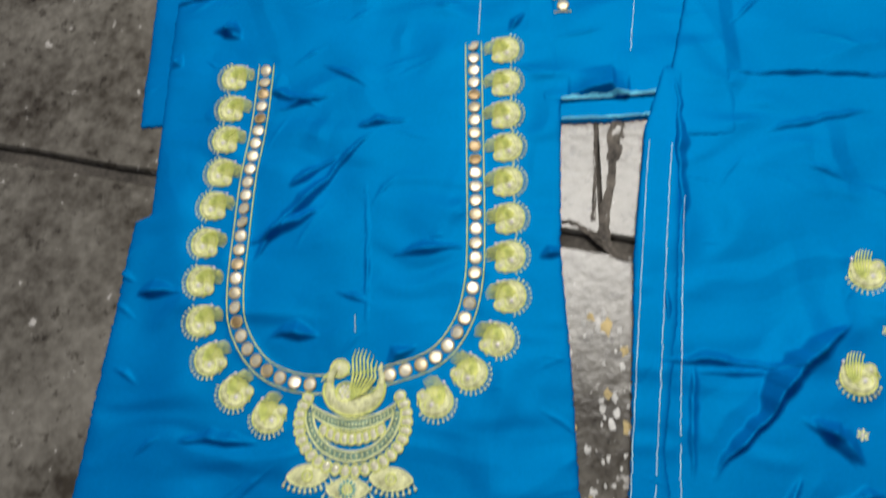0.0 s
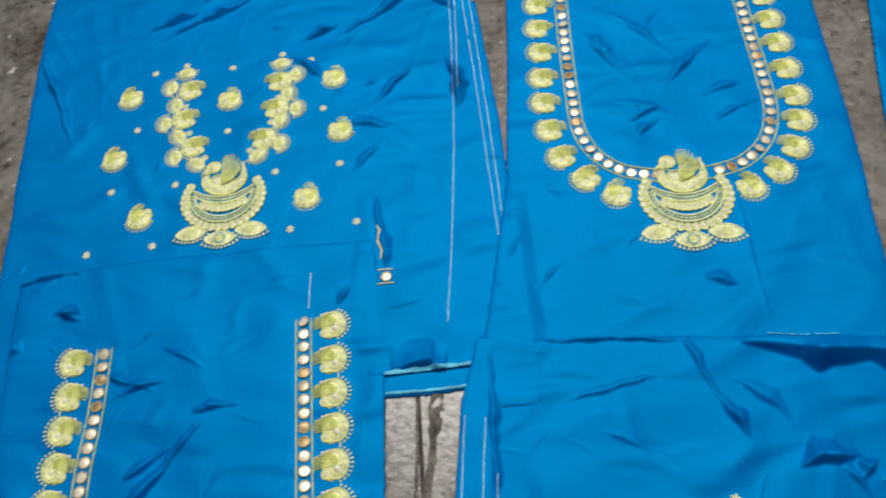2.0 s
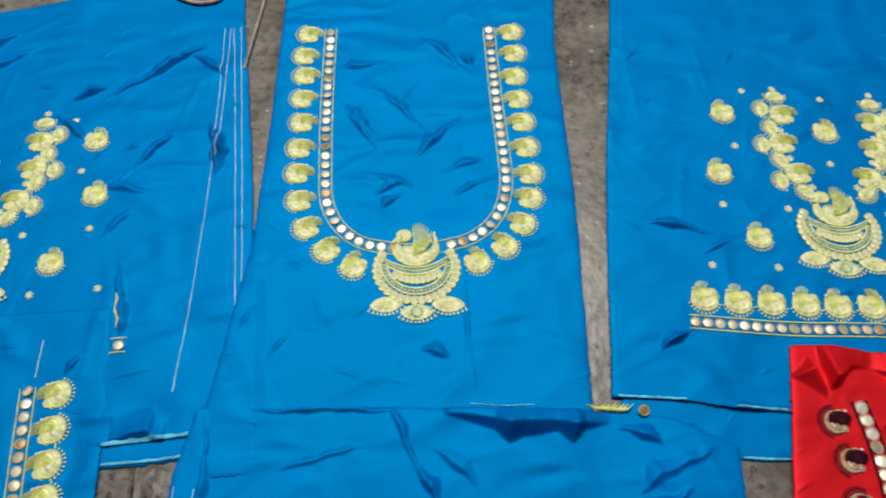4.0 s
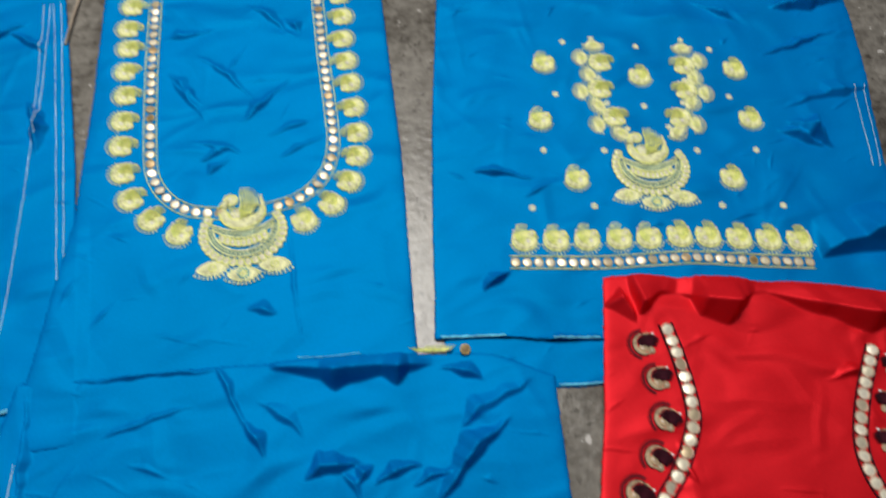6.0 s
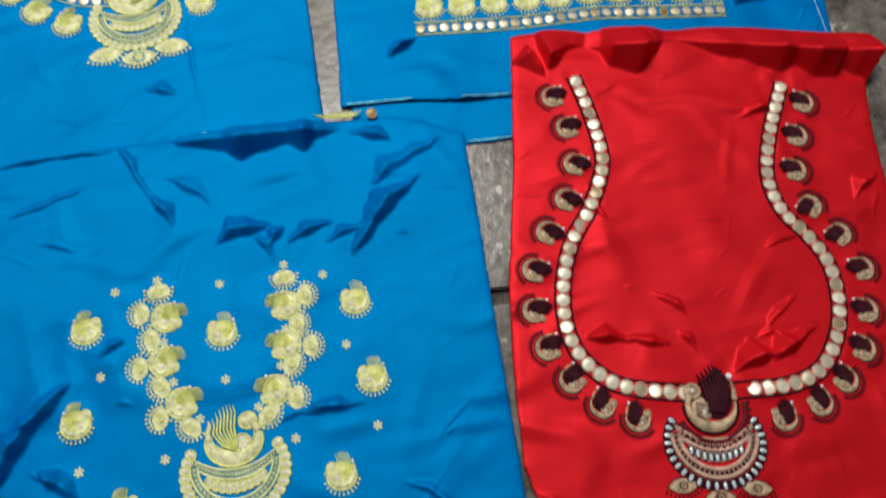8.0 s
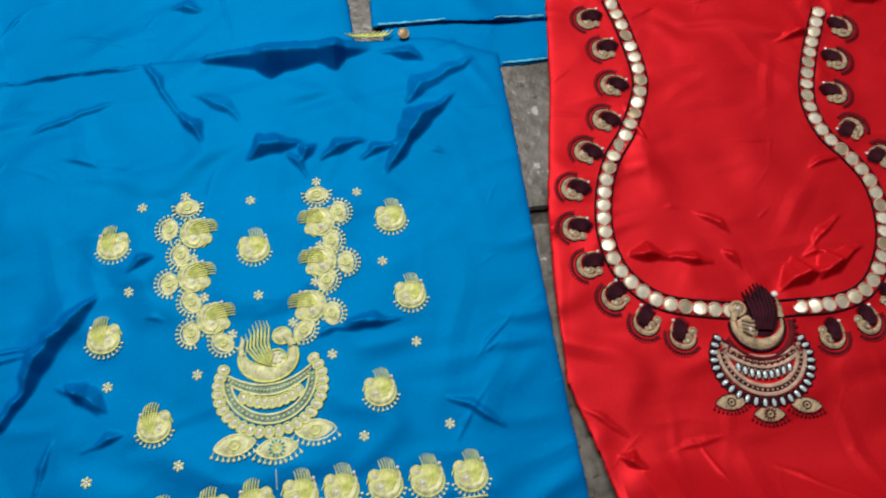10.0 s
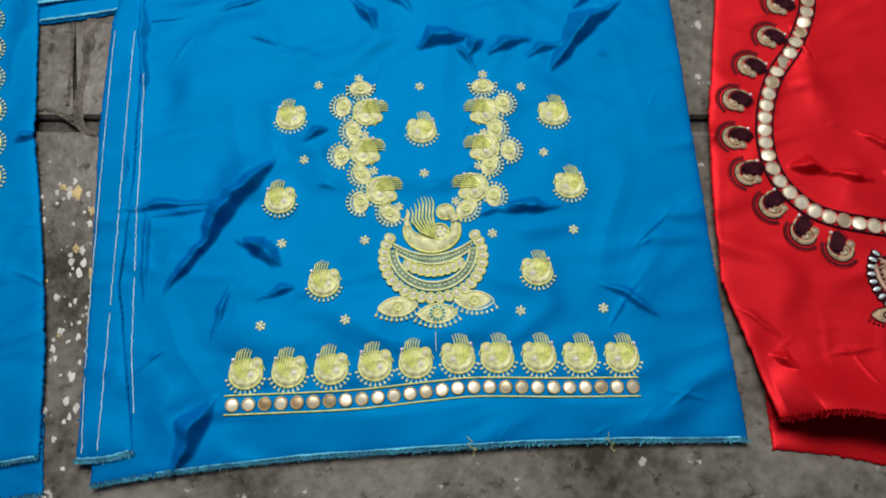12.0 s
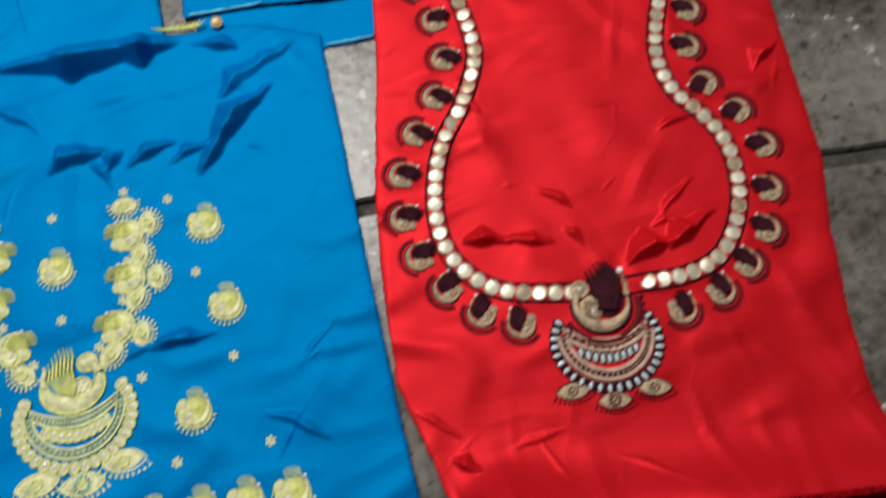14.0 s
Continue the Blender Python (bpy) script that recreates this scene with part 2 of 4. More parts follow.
class Cloth:
    """A sheet between four edges (left and right from the bottom up, bottom and top from the left), with its relief."""

    def __init__(self, name, label, category, mat, left, right, bottom, top, base, folds, seed, ripple=0.022, root=None):
        self.root, self.name = root or tagged(new(name), label, category, "cloths laid out on the floor"), name if root else "cloth"
        self.edges = left, right, bottom, top
        self.base, self.folds, self.seed, self.ripple, self.mat = base, folds, seed, ripple, mat
        self.stiff, self.extra, self.drapes = [], [], []
        # scattered small creases besides the large folds
        every, r = np.array(left + right + bottom + top), np.random.RandomState(seed)
        (xa, ya), (xb, yb) = every.min(0), every.max(0)
        self.small = []
        for k in range(int(260 * (xb - xa) * (yb - ya))):
            cx, cy, a, n = r.uniform(xa, xb), r.uniform(ya, yb), r.uniform(-0.7, 1.1), r.uniform(0.005, 0.022)
            self.small.append((cx - n * math.cos(a), cy - n * math.sin(a), cx + n * math.cos(a), cy + n * math.sin(a), r.uniform(0.8, 2.4), r.uniform(0.25, 0.8) * (0.45 if mat is RED else 1.0)))
        self.crumples = [(r.uniform(xa, xb), r.uniform(ya, yb), r.uniform(-0.4, 2.2), r.uniform(0.02, 0.07), r.uniform(0.004, 0.014), r.uniform(0.03, 0.11))
                         for k in range(int((360 if mat is RED else 320) * (xb - xa) * (yb - ya)))]

    def height(self, x, y):
        x, y = np.asarray(x, float), np.asarray(y, float)
        z = self.ripple * fold_noise(x, y, self.seed)
        for x0, y0, x1, y1, w, *much in list(self.folds) + self.small:
            # the steep face looks away from the lamp
            if (x1 - x0) * (LAMP[1] - y0) - (y1 - y0) * (LAMP[0] - x0) < 0:
                x0, y0, x1, y1 = x1, y1, x0, y0
            dx, dy = x1 - x0, y1 - y0
            n = math.hypot(dx, dy)
            near = np.hypot(x - x0 - dx / 2, y - y0 - dy / 2) < 0.72 * n + 0.004 * w
            if not near.any():
                continue
            px, py = x[near] - x0, y[near] - y0
            u = (px * dx + py * dy) / n
            wob = (0.0016 * zigzag(u * 14 + x0 * 80) + 0.0008 * zigzag(u * 41 + y0 * 50)) * min(1, w / 6)
            q = np.clip((u / n + 0.10) / 1.2, 0, 1)
            peak = 0.3 + 0.4 * (abs(x0 * 997 + y0 * 613) % 1)
            lens = np.minimum(q / peak, (1 - q) / (1 - peak))
            rag = 1 + 0.22 * zigzag(u * 24 + y0 * 140) + 0.10 * zigzag(u * 67 + x0 * 110)
            wide = w * 0.00072 * (0.12 + 0.9 * lens) * rag
            s = (py * dx - px * dy) / n + wob
            # a short steep face turned from the lamp, and an easier one behind it
            up = np.clip(s / wide + 0.5, 0, 1)
            back = np.clip((s / wide - 0.5) / 2.2, 0, 1)
            z[near] += FOLD * (much[0] if much else 1.0) * wide * np.clip(lens * 4, 0, 1) * up * (1 - back)
        # low, straight crumples with flat sides
        for cx, cy, a, n, w, h in self.crumples:
            px, py = x - cx, y - cy
            u, s = px * math.cos(a) + py * math.sin(a), py * math.cos(a) - px * math.sin(a)
            side = np.clip(1 - np.abs(s + 0.15 * w * zigzag(u / n)) / w, 0, 1)
            z = z + h * w * np.where(side > 0.0, side, 0) * np.clip(1.3 * (1 - np.abs(u) / n), 0, 1)
        for x0, y0, x1, y1, knots, slope, behind in self.drapes:
            dx, dy = x1 - x0, y1 - y0
            n = math.hypot(dx, dy)
            u, s = ((x - x0) * dx + (y - y0) * dy) / n / n, ((y - y0) * dx - (x - x0) * dy) / n
            u = u + 0.006 * np.sin(s * 130 + u * 21)
            at, low, high = np.array(knots, float).T
            low, high = ease(u, at, low) * MM, ease(u, at, high) * MM
            inside = np.clip(np.minimum(u - at[0], at[-1] - u) * 40 + (1 if at[-1] >= 1 else 0), 0, 1)
            z = z + inside * slope * np.clip(s - low, 0, np.maximum(high - low, 0)) * (1 - np.clip((s - high) / behind, 0, 1))
        if len(self.stiff):
            keep = np.ones_like(z)
            for sx, sy, r in self.stiff:
                keep *= 1 - 0.93 * np.exp(-(((x - sx) ** 2 + (y - sy) ** 2) / r ** 2) ** 2)
            z = z * keep
        for g in self.extra:
            z = z + g(x, y)
        return self.base + z

    def build(self, step=0.0012):
        left, right, bottom, top = self.edges
        size = lambda c: np.linalg.norm(np.diff(np.array(c), axis=0), axis=1).sum()
        nu, nv = int(max(size(bottom), size(top)) / step), int(max(size(left), size(right)) / step)
        b, t = spline(bottom, nu), spline(top, nu)
        l, r = even(left, nv), even(right, nv)
        u, v = np.linspace(0, 1, nu)[None, :, None], np.linspace(0, 1, nv)[:, None, None]
        g = (1 - v) * b[None] + v * t[None] + (1 - u) * l[:, None] + u * r[:, None]
        g -= (1 - u) * (1 - v) * b[0] + u * (1 - v) * b[-1] + (1 - u) * v * t[0] + u * v * t[-1]
        rs = np.random.RandomState(self.seed)
        # slightly uneven, frayed cut edges
        for sl in ((0, slice(None)), (-1, slice(None)), (slice(None), 0), (slice(None), -1)):
            g[sl] += rs.normal(0, 0.00035, g[sl].shape)
        z = self.height(g[..., 0], g[..., 1])
        # the rim lies down on what is under it
        e = np.minimum.reduce([np.broadcast_to(a, (nv, nu)) for a in (np.arange(nu)[None], nu - 1 - np.arange(nu)[None], np.arange(nv)[:, None], nv - 1 - np.arange(nv)[:, None])])
        z = z - 0.0011 * np.exp(-e / 2.1)
        me = bpy.data.meshes.new(self.name)
        q = (np.arange(nv - 1)[:, None] * nu + np.arange(nu - 1)[None]).ravel()
        v = np.c_[g.reshape(-1, 2), z.ravel()]
        faces = np.stack([q, q + 1, q + nu + 1, q + nu], 1).tolist()
        # the cut edge has the thickness of the cloth
        i = np.arange(nu * nv).reshape(nv, nu)
        rim = np.r_[i[0, :-1], i[:-1, -1], i[-1, :0:-1], i[:0:-1, 0]]
        low = nu * nv + np.arange(len(rim))
        faces += np.stack([rim, low, np.roll(low, -1), np.roll(rim, -1)], 1).tolist()
        me.from_pydata(np.r_[v, v[rim] - (0, 0, 0.0007)].tolist(), [], faces)
        me.materials.append(self.mat)
        me.polygons.foreach_set("use_smooth", [True] * len(me.polygons))
        return part(self.name, me, self.root)

    def lay(self, x, y, turn=0.0, lift=0.0003, scale=1.0):
        e = 0.003
        z, zx, zy = (float(v) for v in self.height(np.array([x, x + e, x]), np.array([y, y, y + e])))
        zx, zy = zx - z, zy - z
        tilt = Matrix.Rotation(math.atan2(-zx, e) * 0.6, 4, "Y") @ Matrix.Rotation(math.atan2(zy, e) * 0.6, 4, "X")
        return Matrix.Translation((x, y, z + lift)) @ tilt @ Matrix.Rotation(turn, 4, "Z") @ Matrix.Scale(scale, 4)

    def line(self, p, lift=0.0004):
        z = self.height(p[:, 0], p[:, 1])
        return [(a, b, c + lift) for (a, b), c in zip(p, z)]


FOLD, LAMP = 1.6, (0.3, 1.3)

# ---- embroidered pieces, in metres, feathers towards +y ----
MM = 0.001


def arc(x, y, rx, ry, a0, a1, n, z=0.0):
    return [(x + rx * math.cos(radians(a0 + (a1 - a0) * i / (n - 1))), y + ry * math.sin(radians(a0 + (a1 - a0) * i / (n - 1))), z) for i in range(n)]


def mm(shape):
    shape.v = [(a * MM, b * MM, c * MM) for a, b, c in shape.v]
    return shape


def flip(shape):
    other = Shape()
    other.v, other.f = [(-a, b, c) for a, b, c in shape.v], [tuple(reversed(q)) for q in shape.f]
    return other


def fringe(shape, x, y, r0, r1, a0, a1, count, bead, sy=1.0):
    for i in range(count):
        a = radians(a0 + (a1 - a0) * i / (count - 1))
        c, s = math.cos(a), math.sin(a) * sy
        shape.tube([(x + r0 * c, y + r0 * s, 0.4), (x + r1 * c, y + r1 * s, 0.4)], 0.32, 4)
        shape.ball(x + (r1 + bead * 0.6) * c, y + (r1 + bead * 0.6) * s, 0.5, bead, 6)


def crescent(shape, outer, inner, crest, rows=5):
    """A padded band between two curves of as many points."""
    n = len(outer)
    v = []
    for k in range(rows):
        q = k / (rows - 1)
        v += [(a[0] + (b[0] - a[0]) * q, a[1] + (b[1] - a[1]) * q, 0.1 + crest * math.sin(math.pi * q)) for a, b in zip(outer, inner)]
    return shape.add(v, [(k * n + i, k * n + i + 1, (k + 1) * n + i + 1, (k + 1) * n + i) for k in range(rows - 1) for i in range(n - 1)])


def make_peacock():
    body, plume, beads, gems, quills = Shape(), Shape(), Shape(), [], []
    body.dome(-0.4, -0.8, 10.6, 9.6, 1.2, n=24, rings=5, power=4)
    plume.ring(-0.4, -0.8, 0.6, 10.7, 9.7, 0.5, 28)
    crescent(body, arc(-0.4, -0.8, 9.8, 8.8, 165, 345, 16), arc(-0.2, 1.2, 8.4, 6.0, 170, 340, 16), 2.1)
    body.tube([(-9.6, 1.0, 0.9), (-9.9, 4.6, 0.9), (-9.0, 7.6, 0.7)], (1.3, 1.1, 0.5), 5)
    body.dome(6.2, 5.8, 3.7, 3.6, 1.7, n=14)
    plume.ring(6.2, 5.8, 0.6, 3.8, 3.7, 0.4, 16)
    plume.tube([(9.4, 5.0, 0.8), (10.8, 3.4, 0.7), (11.9, 1.0, 0.4)], (0.8, 0.6, 0.2), 5)
    plume.dome(-4.2, 1.6, 4.6, 5.8, 1.5, 0.25, 14)
    plume.ring(2.6, -1.6, 1.2, 4.7, 4.3, 0.45, 18)
    body.dome(2.6, -1.6, 4.6, 4.2, 1.9, n=14, rings=3)
    for i in range(6):
        x0 = -7.6 + 1.75 * i
        h = 12.8 + 2.2 * math.sin(0.3 + i * 0.5)
        quills.append(Shape())
        quills[-1].tube([(x0 * 0.35 - 0.6, -4.0 + 0.4 * i, 1.5), (x0 * 0.85 - 0.6, 0.5, 2.0), (x0 - 0.2, 5.0, 1.8), (x0 + 0.7, h - 2.6, 1.2), (x0 + 1.3, h, 0.9), (x0 + 2.0, h + 1.3, 0.5)], (0.35, 0.5, 0.5, 0.48, 0.4, 0.2), 5)
    fringe(beads, -0.4, -0.8, 10.4, 12.3, 197, 343, 11, 0.95)
    gems.append(Shape().ball(-9.0, 8.8, 0.9, 1.25))
    gems.append(Shape().dome(2.9, -1.6, 2.1, 2.1, 3.1, n=10, rings=3))
    gems.append(Shape().dome(6.4, 5.8, 1.3, 1.3, 2.5, n=8, rings=3))
    return [("body", mm(body), GOLD), ("wing", mm(plume), LIME), ("bead_fringe", mm(beads), BEAD)] + [("pearl", mm(g), PEARL) for g in gems] + [("feather", mm(q), LIME) for q in quills]


def make_bud():
    body, beads, eye = Shape(), Shape(), Shape()
    body.dome(0, 0.5, 6.2, 4.4, 1.3, n=16)
    body.ring(0, 0.5, 0.4, 6.3, 4.5, 0.5, 18)
    beads.tube(arc(0, 1.0, 6.9, 6.7, 180, 360, 14, 0.4), 0.4, 5)
    fringe(beads, 0, 1.0, 6.2, 8.4, 176, 364, 12, 0.85)
    eye.ring(0, 0.4, 1.3, 2.2, 2.2, 0.55, 12)
    eye.dome(0, 0.4, 1.3, 1.3, 2.0, n=8, rings=3)
    return [("body", mm(body), GOLD), ("bead_fringe", mm(beads), BEAD), ("eye", mm(eye), LIME)]


def make_flower():
    petals, eye = Shape(), Shape()
    for i in range(6):
        a = i * math.pi / 3
        petals.dome(2.3 * math.cos(a), 2.3 * math.sin(a), 1.35, 0.95, 1.1, a, 8, 3)
    eye.dome(0, 0, 1.15, 1.15, 1.5, n=8, rings=3)
    return [("petals", mm(petals), BEAD), ("pearl", mm(eye), PEARL)]


def make_mirror(ring_mat):
    disc, ring = Shape(), Shape()
    disc.dome(0, 0, 3.75, 3.75, 0.35, n=14, rings=2, z=0.5, power=4)
    ring.ring(0, 0, 0.55, 3.9, 3.9, 0.6, 14, 4)
    return [("disc", mm(disc), MIRROR), ("ring", mm(ring), ring_mat)]


def make_red_peacock():
    body, plume, beads, gems, quills = Shape(), Shape(), Shape(), [], []
    crescent(body, arc(0, 0, 9.4, 8.8, 160, 372, 24), arc(-0.5, 1.3, 7.9, 6.3, 163, 368, 24), 1.5)
    body.tube([(8.4, 1.2, 1.0), (8.0, 3.2, 1.2), (6.6, 4.2, 1.3)], (1.0, 1.3, 1.2), 6)
    body.dome(6.4, 5.4, 2.9, 2.7, 1.9, n=12)
    body.ring(6.4, 5.4, 1.3, 2.6, 2.4, 0.6, 14)
    body.tube([(-8.6, 2.4, 1.0), (-8.9, 6.0, 0.9), (-8.0, 9.6, 0.7)], (1.1, 0.8, 0.35), 5)
    body.dome(3.2, -0.6, 3.5, 4.3, 1.9, -0.5, n=14)
    for i in range(4):
        body.tube([(0.7 + 0.6 * i, 1.0 - 1.6 * i, 1.6), (3.2, 0.6 - 1.4 * i, 2.4), (5.6, 1.4 - 1.2 * i, 1.5)], 0.45, 4)
    plume.dome(-2.2, 2.2, 5.8, 6.6, 0.9, 0.2, 18)
    for i in range(7):
        x = -6.6 + 1.45 * i
        quills.append(Shape())
        quills[-1].tube([(x * 0.5 - 0.5, -2, 1.2), (x * 0.9 - 0.6, 5, 1.4), (x + 0.6, 10.5 + 1.8 * math.sin(i * 0.7), 0.9), (x + 1.6, 13.2 + 1.8 * math.sin(i * 0.7), 0.4)], (1.2, 1.1, 0.7, 0.2), 5)
    plume.tube(arc(0, 0, 9.9, 9.3, 165, 365, 22, 0.3), 0.55, 5)
    crescent(beads, arc(0, -0.4, 13.6, 12.6, 172, 335, 20), arc(0, -0.2, 11.3, 10.7, 168, 338, 20), 0.9, 4)
    fringe(beads, 0, -0.3, 12.6, 13.4, 172, 335, 18, 0.7)
    gems.append(Shape().ball(-7.8, 10.8, 0.9, 1.3))
    gems.append(Shape().dome(3.2, -2.0, 1.3, 1.5, 3.1, n=8, rings=3))
    gems.append(Shape().dome(6.4, 5.4, 1.1, 1.1, 2.9, n=8, rings=3))
    return [("body", mm(body), BEIGE), ("wing", mm(plume), MAROON), ("bead_fringe", mm(beads), WINE)] + [("pearl", mm(g), PEARL) for g in gems] + [("feather", mm(q), MAROON) for q in quills]


def make_leaf(mats):
    body, beads, eye = Shape(), Shape(), Shape()
    n = 18
    rim = [(12.5 * math.cos(2 * math.pi * i / n), 6.2 * math.sin(2 * math.pi * i / n) * (1 - 0.42 * abs(math.cos(2 * math.pi * i / n)) ** 3), 0.5) for i in range(n)]
    body.add([(0, 0, 1.7)] + [(x * 0.6, y * 0.6, 1.4) for x, y, z in rim] + [(x, y, 0.0) for x, y, z in rim],
             [(0, 1 + i, 1 + (i + 1) % n) for i in range(n)] + [(1 + i, 1 + n + i, 1 + n + (i + 1) % n, 1 + (i + 1) % n) for i in range(n)])
    beads.tube(rim, 0.6, 5, True)
    fringe(beads, 0, 1.5, 7.0, 9.6, 200, 340, 4, 0.01)
    for i in range(10):
        q = -1 + 2 * i / 9
        x, y = 12.6 * q, -6.0 * (1 - 0.75 * q * q)
        beads.tube([(x, y, 0.5), (x * 1.12, y - 2.2, 0.5)], 0.35, 4)
        beads.ball(x * 1.14, y - 2.9, 0.6, 1.15, 6)
    eye.ring(0, 0, 1.7, 3.0, 3.0, 0.6, 12)
    eye.dome(0, 0, 1.8, 1.8, 2.6, n=8, rings=3)
    return [("leaf", mm(body), mats[0]), ("bead_fringe", mm(beads), mats[1]), ("eye", mm(eye), mats[2])]


def make_pendant(big, plume_mat, rope_mat, base_mat):
    """The crescent, with its peacock above; stones and leaves are laid on separately."""
    base, ropes, bird, gem, quills = Shape(), Shape(), Shape(), Shape(), []
    # two dark bead tracks edged in cord, with a scalloped band of stones between them
    bow = lambda half, mid, rise, z: [(half * (i / 14 - 1), mid + rise * (i / 14 - 1) ** 2, z) for i in range(29)]
    low = lambda rx, ry, z: arc(0, 5.5, rx, ry + 6.0, 180, 360, 29, z)
    for one, two, crest in ((bow(26, 0.2, 9.5, 0.1), bow(25, -5.2, 9.5, 0.1), 0.9), (low(24.4, 17.6, 0.1), low(28.6, 22.4, 0.1), 0.9), (bow(19, -6.8, 6, 0.1), bow(16, -13.0, 5, 0.1), 0.3)):
        mid = [((p[0] + q[0]) / 2, (p[1] + q[1]) / 2, crest) for p, q in zip(one, two)]
        target = ropes if one[0][0] == -19 else base
        target.add(one + mid + two, [(i, i + 1, 30 + i, 29 + i) for i in range(28)] + [(29 + i, 30 + i, 59 + i, 58 + i) for i in range(28)])
    for line in (bow(26.5, 0.6, 9.5, 1.0), bow(25, -5.6, 9.5, 1.0), low(24.2, 17.4, 1.0), low(29, 22.8, 1.0)):
        ropes.tube(line, 1.5 if base_mat is MAROON else 0.75, 6)
    for k in range(25):
        x = k / 12 - 1
        ropes.ball(25.2 * x, -2.5 + 9.5 * x * x, 1.2, 0.85, 6)
        a = radians(184 + 172 * k / 24)
        ropes.ball(26.5 * math.cos(a), 5.5 + 26.0 * math.sin(a), 1.2, 0.85, 6)
    if base_mat is MAROON:
        crescent(base, arc(0, -0.5, 35.2, 31.0, 150, 390, 34), arc(0, -0.5, 29.2, 25.0, 150, 390, 34), 0.5, 4)
    for k in range(9):
        x = k / 4 - 1
        ropes.dome(17 * x, -11.5 + 5.0 * x * x, 2.6, 2.8, 1.1, n=10, rings=2)
    rim = Shape()
    crescent(bird, arc(0, 14.5, 18.6, 15.4, 165, 378, 34), arc(-0.6, 18.5, 14.0, 8.6, 170, 372, 34), 2.4, 7)
    rim.tube(arc(0, 14.5, 18.8, 15.6, 165, 378, 34, 0.8), 0.75, 5)
    rim.tube(arc(-0.6, 18.5, 13.8, 8.4, 170, 372, 34, 0.9), 0.5, 5)
    bird.tube([(15.4, 20.0, 1.3), (14.0, 24.0, 1.6), (11.0, 27.0, 1.6)], (2.6, 2.6, 2.0), 6)
    bird.dome(9.4, 27.2, 5.8, 5.4, 2.8, n=16)
    rim.ring(9.4, 27.2, 0.8, 5.9, 5.5, 0.6, 20)
    rim.tube([(14.6, 26.0, 1.2), (17.6, 23.0, 1.1), (20.6, 19.6, 0.6)], (1.1, 0.9, 0.3), 5)
    bird.tube([(-16.2, 17.5, 1.2), (-16.6, 22.0, 1.4), (-15.2, 27.0, 1.2), (-16.2, 30.0, 0.8)], (2.0, 2.0, 1.5, 0.6), 6)
    rim.ring(5.2, 13.2, 1.8, 5.9, 5.6, 0.6, 20)
    bird.dome(5.2, 13.2, 5.8, 5.5, 2.2, n=16)
    for i in range(7):
        x1, h = -11.5 + 2.3 * i, 30.0 + 1.4 * i + 3.0 * math.sin(i * 0.6)
        quills.append(Shape())
        quills[-1].tube([(1.0 + 0.3 * i, 8.6 + 1.0 * i, 2.9), (-7.6 + 1.5 * i, 13.0 + 0.8 * i, 3.2), (x1 - 1.6, 21 + 0.5 * i, 2.8), (x1 - 0.6, h - 4, 1.8), (x1 - 2.0, h + 1.5, 0.9)], (0.45, 0.75, 0.8, 0.65, 0.25), 5)
    for k in range(7):
        a = 2 * math.pi * k / 6
        r = 0 if k == 6 else 3.2
        gem.dome(5.2 + r * math.cos(a), 13.2 + r * math.sin(a), 1.45, 1.45, 3.5, n=8, rings=3)
    gem.dome(9.8, 27.6, 1.7, 1.7, 3.8, n=8, rings=3)
    for a in range(190, 350, 14):
        gem.dome(15.8 * math.cos(radians(a)), 15.2 + 11.6 * math.sin(radians(a)), 0.8, 0.8, 2.9, n=6, rings=2)
    for shape in [bird, rim, gem] + quills:
        shape.v = [(a, b + 3.5, c) for a, b, c in shape.v]
    return [("crescent", mm(base), base_mat), ("rope_border", mm(ropes), rope_mat), ("peacock", mm(bird), big), ("gem", mm(gem), PEARL), ("rim", mm(rim), plume_mat)] + [("feather", mm(q), plume_mat) for q in quills]


def make_drop(mat, rim_mat):
    s, r = Shape(), Shape()
    s.dome(0, 0, 2.3, 2.9, 1.7, n=10, rings=3)
    r.ring(0, 0, 0.4, 2.9, 3.5, 0.6, 12, 5)
    return [("stone", mm(s), mat), ("rim", mm(r), rim_mat)]


def meshes(pieces):
    """Meshes of a piece, and those of its mirror image."""
    return ([(n, s.mesh(n, m)) for n, s, m in pieces], [(n, flip(s).mesh(n, m)) for n, s, m in pieces])


PEACOCK, BUD, FLOWER, RED_PEACOCK = meshes(make_peacock()), meshes(make_bud()), meshes(make_flower()), meshes(make_red_peacock())
GOLD_MIRROR, RED_MIRROR = meshes(make_mirror(RING)), meshes(make_mirror(CREAM))
GOLD_LEAF, RED_LEAF = meshes(make_leaf((GOLD, BEAD, LIME))), meshes(make_leaf((BEIGE, WINE, MAROON)))
GOLD_PENDANT, RED_PENDANT = meshes(make_pendant(GOLD, LIME, BEAD, TEAL)), meshes(make_pendant(BEIGE, MAROON, CREAM, MAROON)[:2])
GOLD_DROP, RED_DROP = meshes(make_drop(STONE, LIME)), meshes(make_drop(IRIS, MAROON))


def rosette(mat):
    s = Shape()
    for i in range(12):
        a = i * math.pi / 6
        s.dome(4.0 * math.cos(a), 4.0 * math.sin(a), 1.5, 0.75, 1.0, a, 8, 2)
    return mm(s).mesh("flower", mat)


TEAL_ROSETTE, WINE_ROSETTE = rosette(material("sea_blue_thread", (0.05, 0.34, 0.42), rough=0.5, var=0.2, scale=(200, 1500))), rosette(WINE)


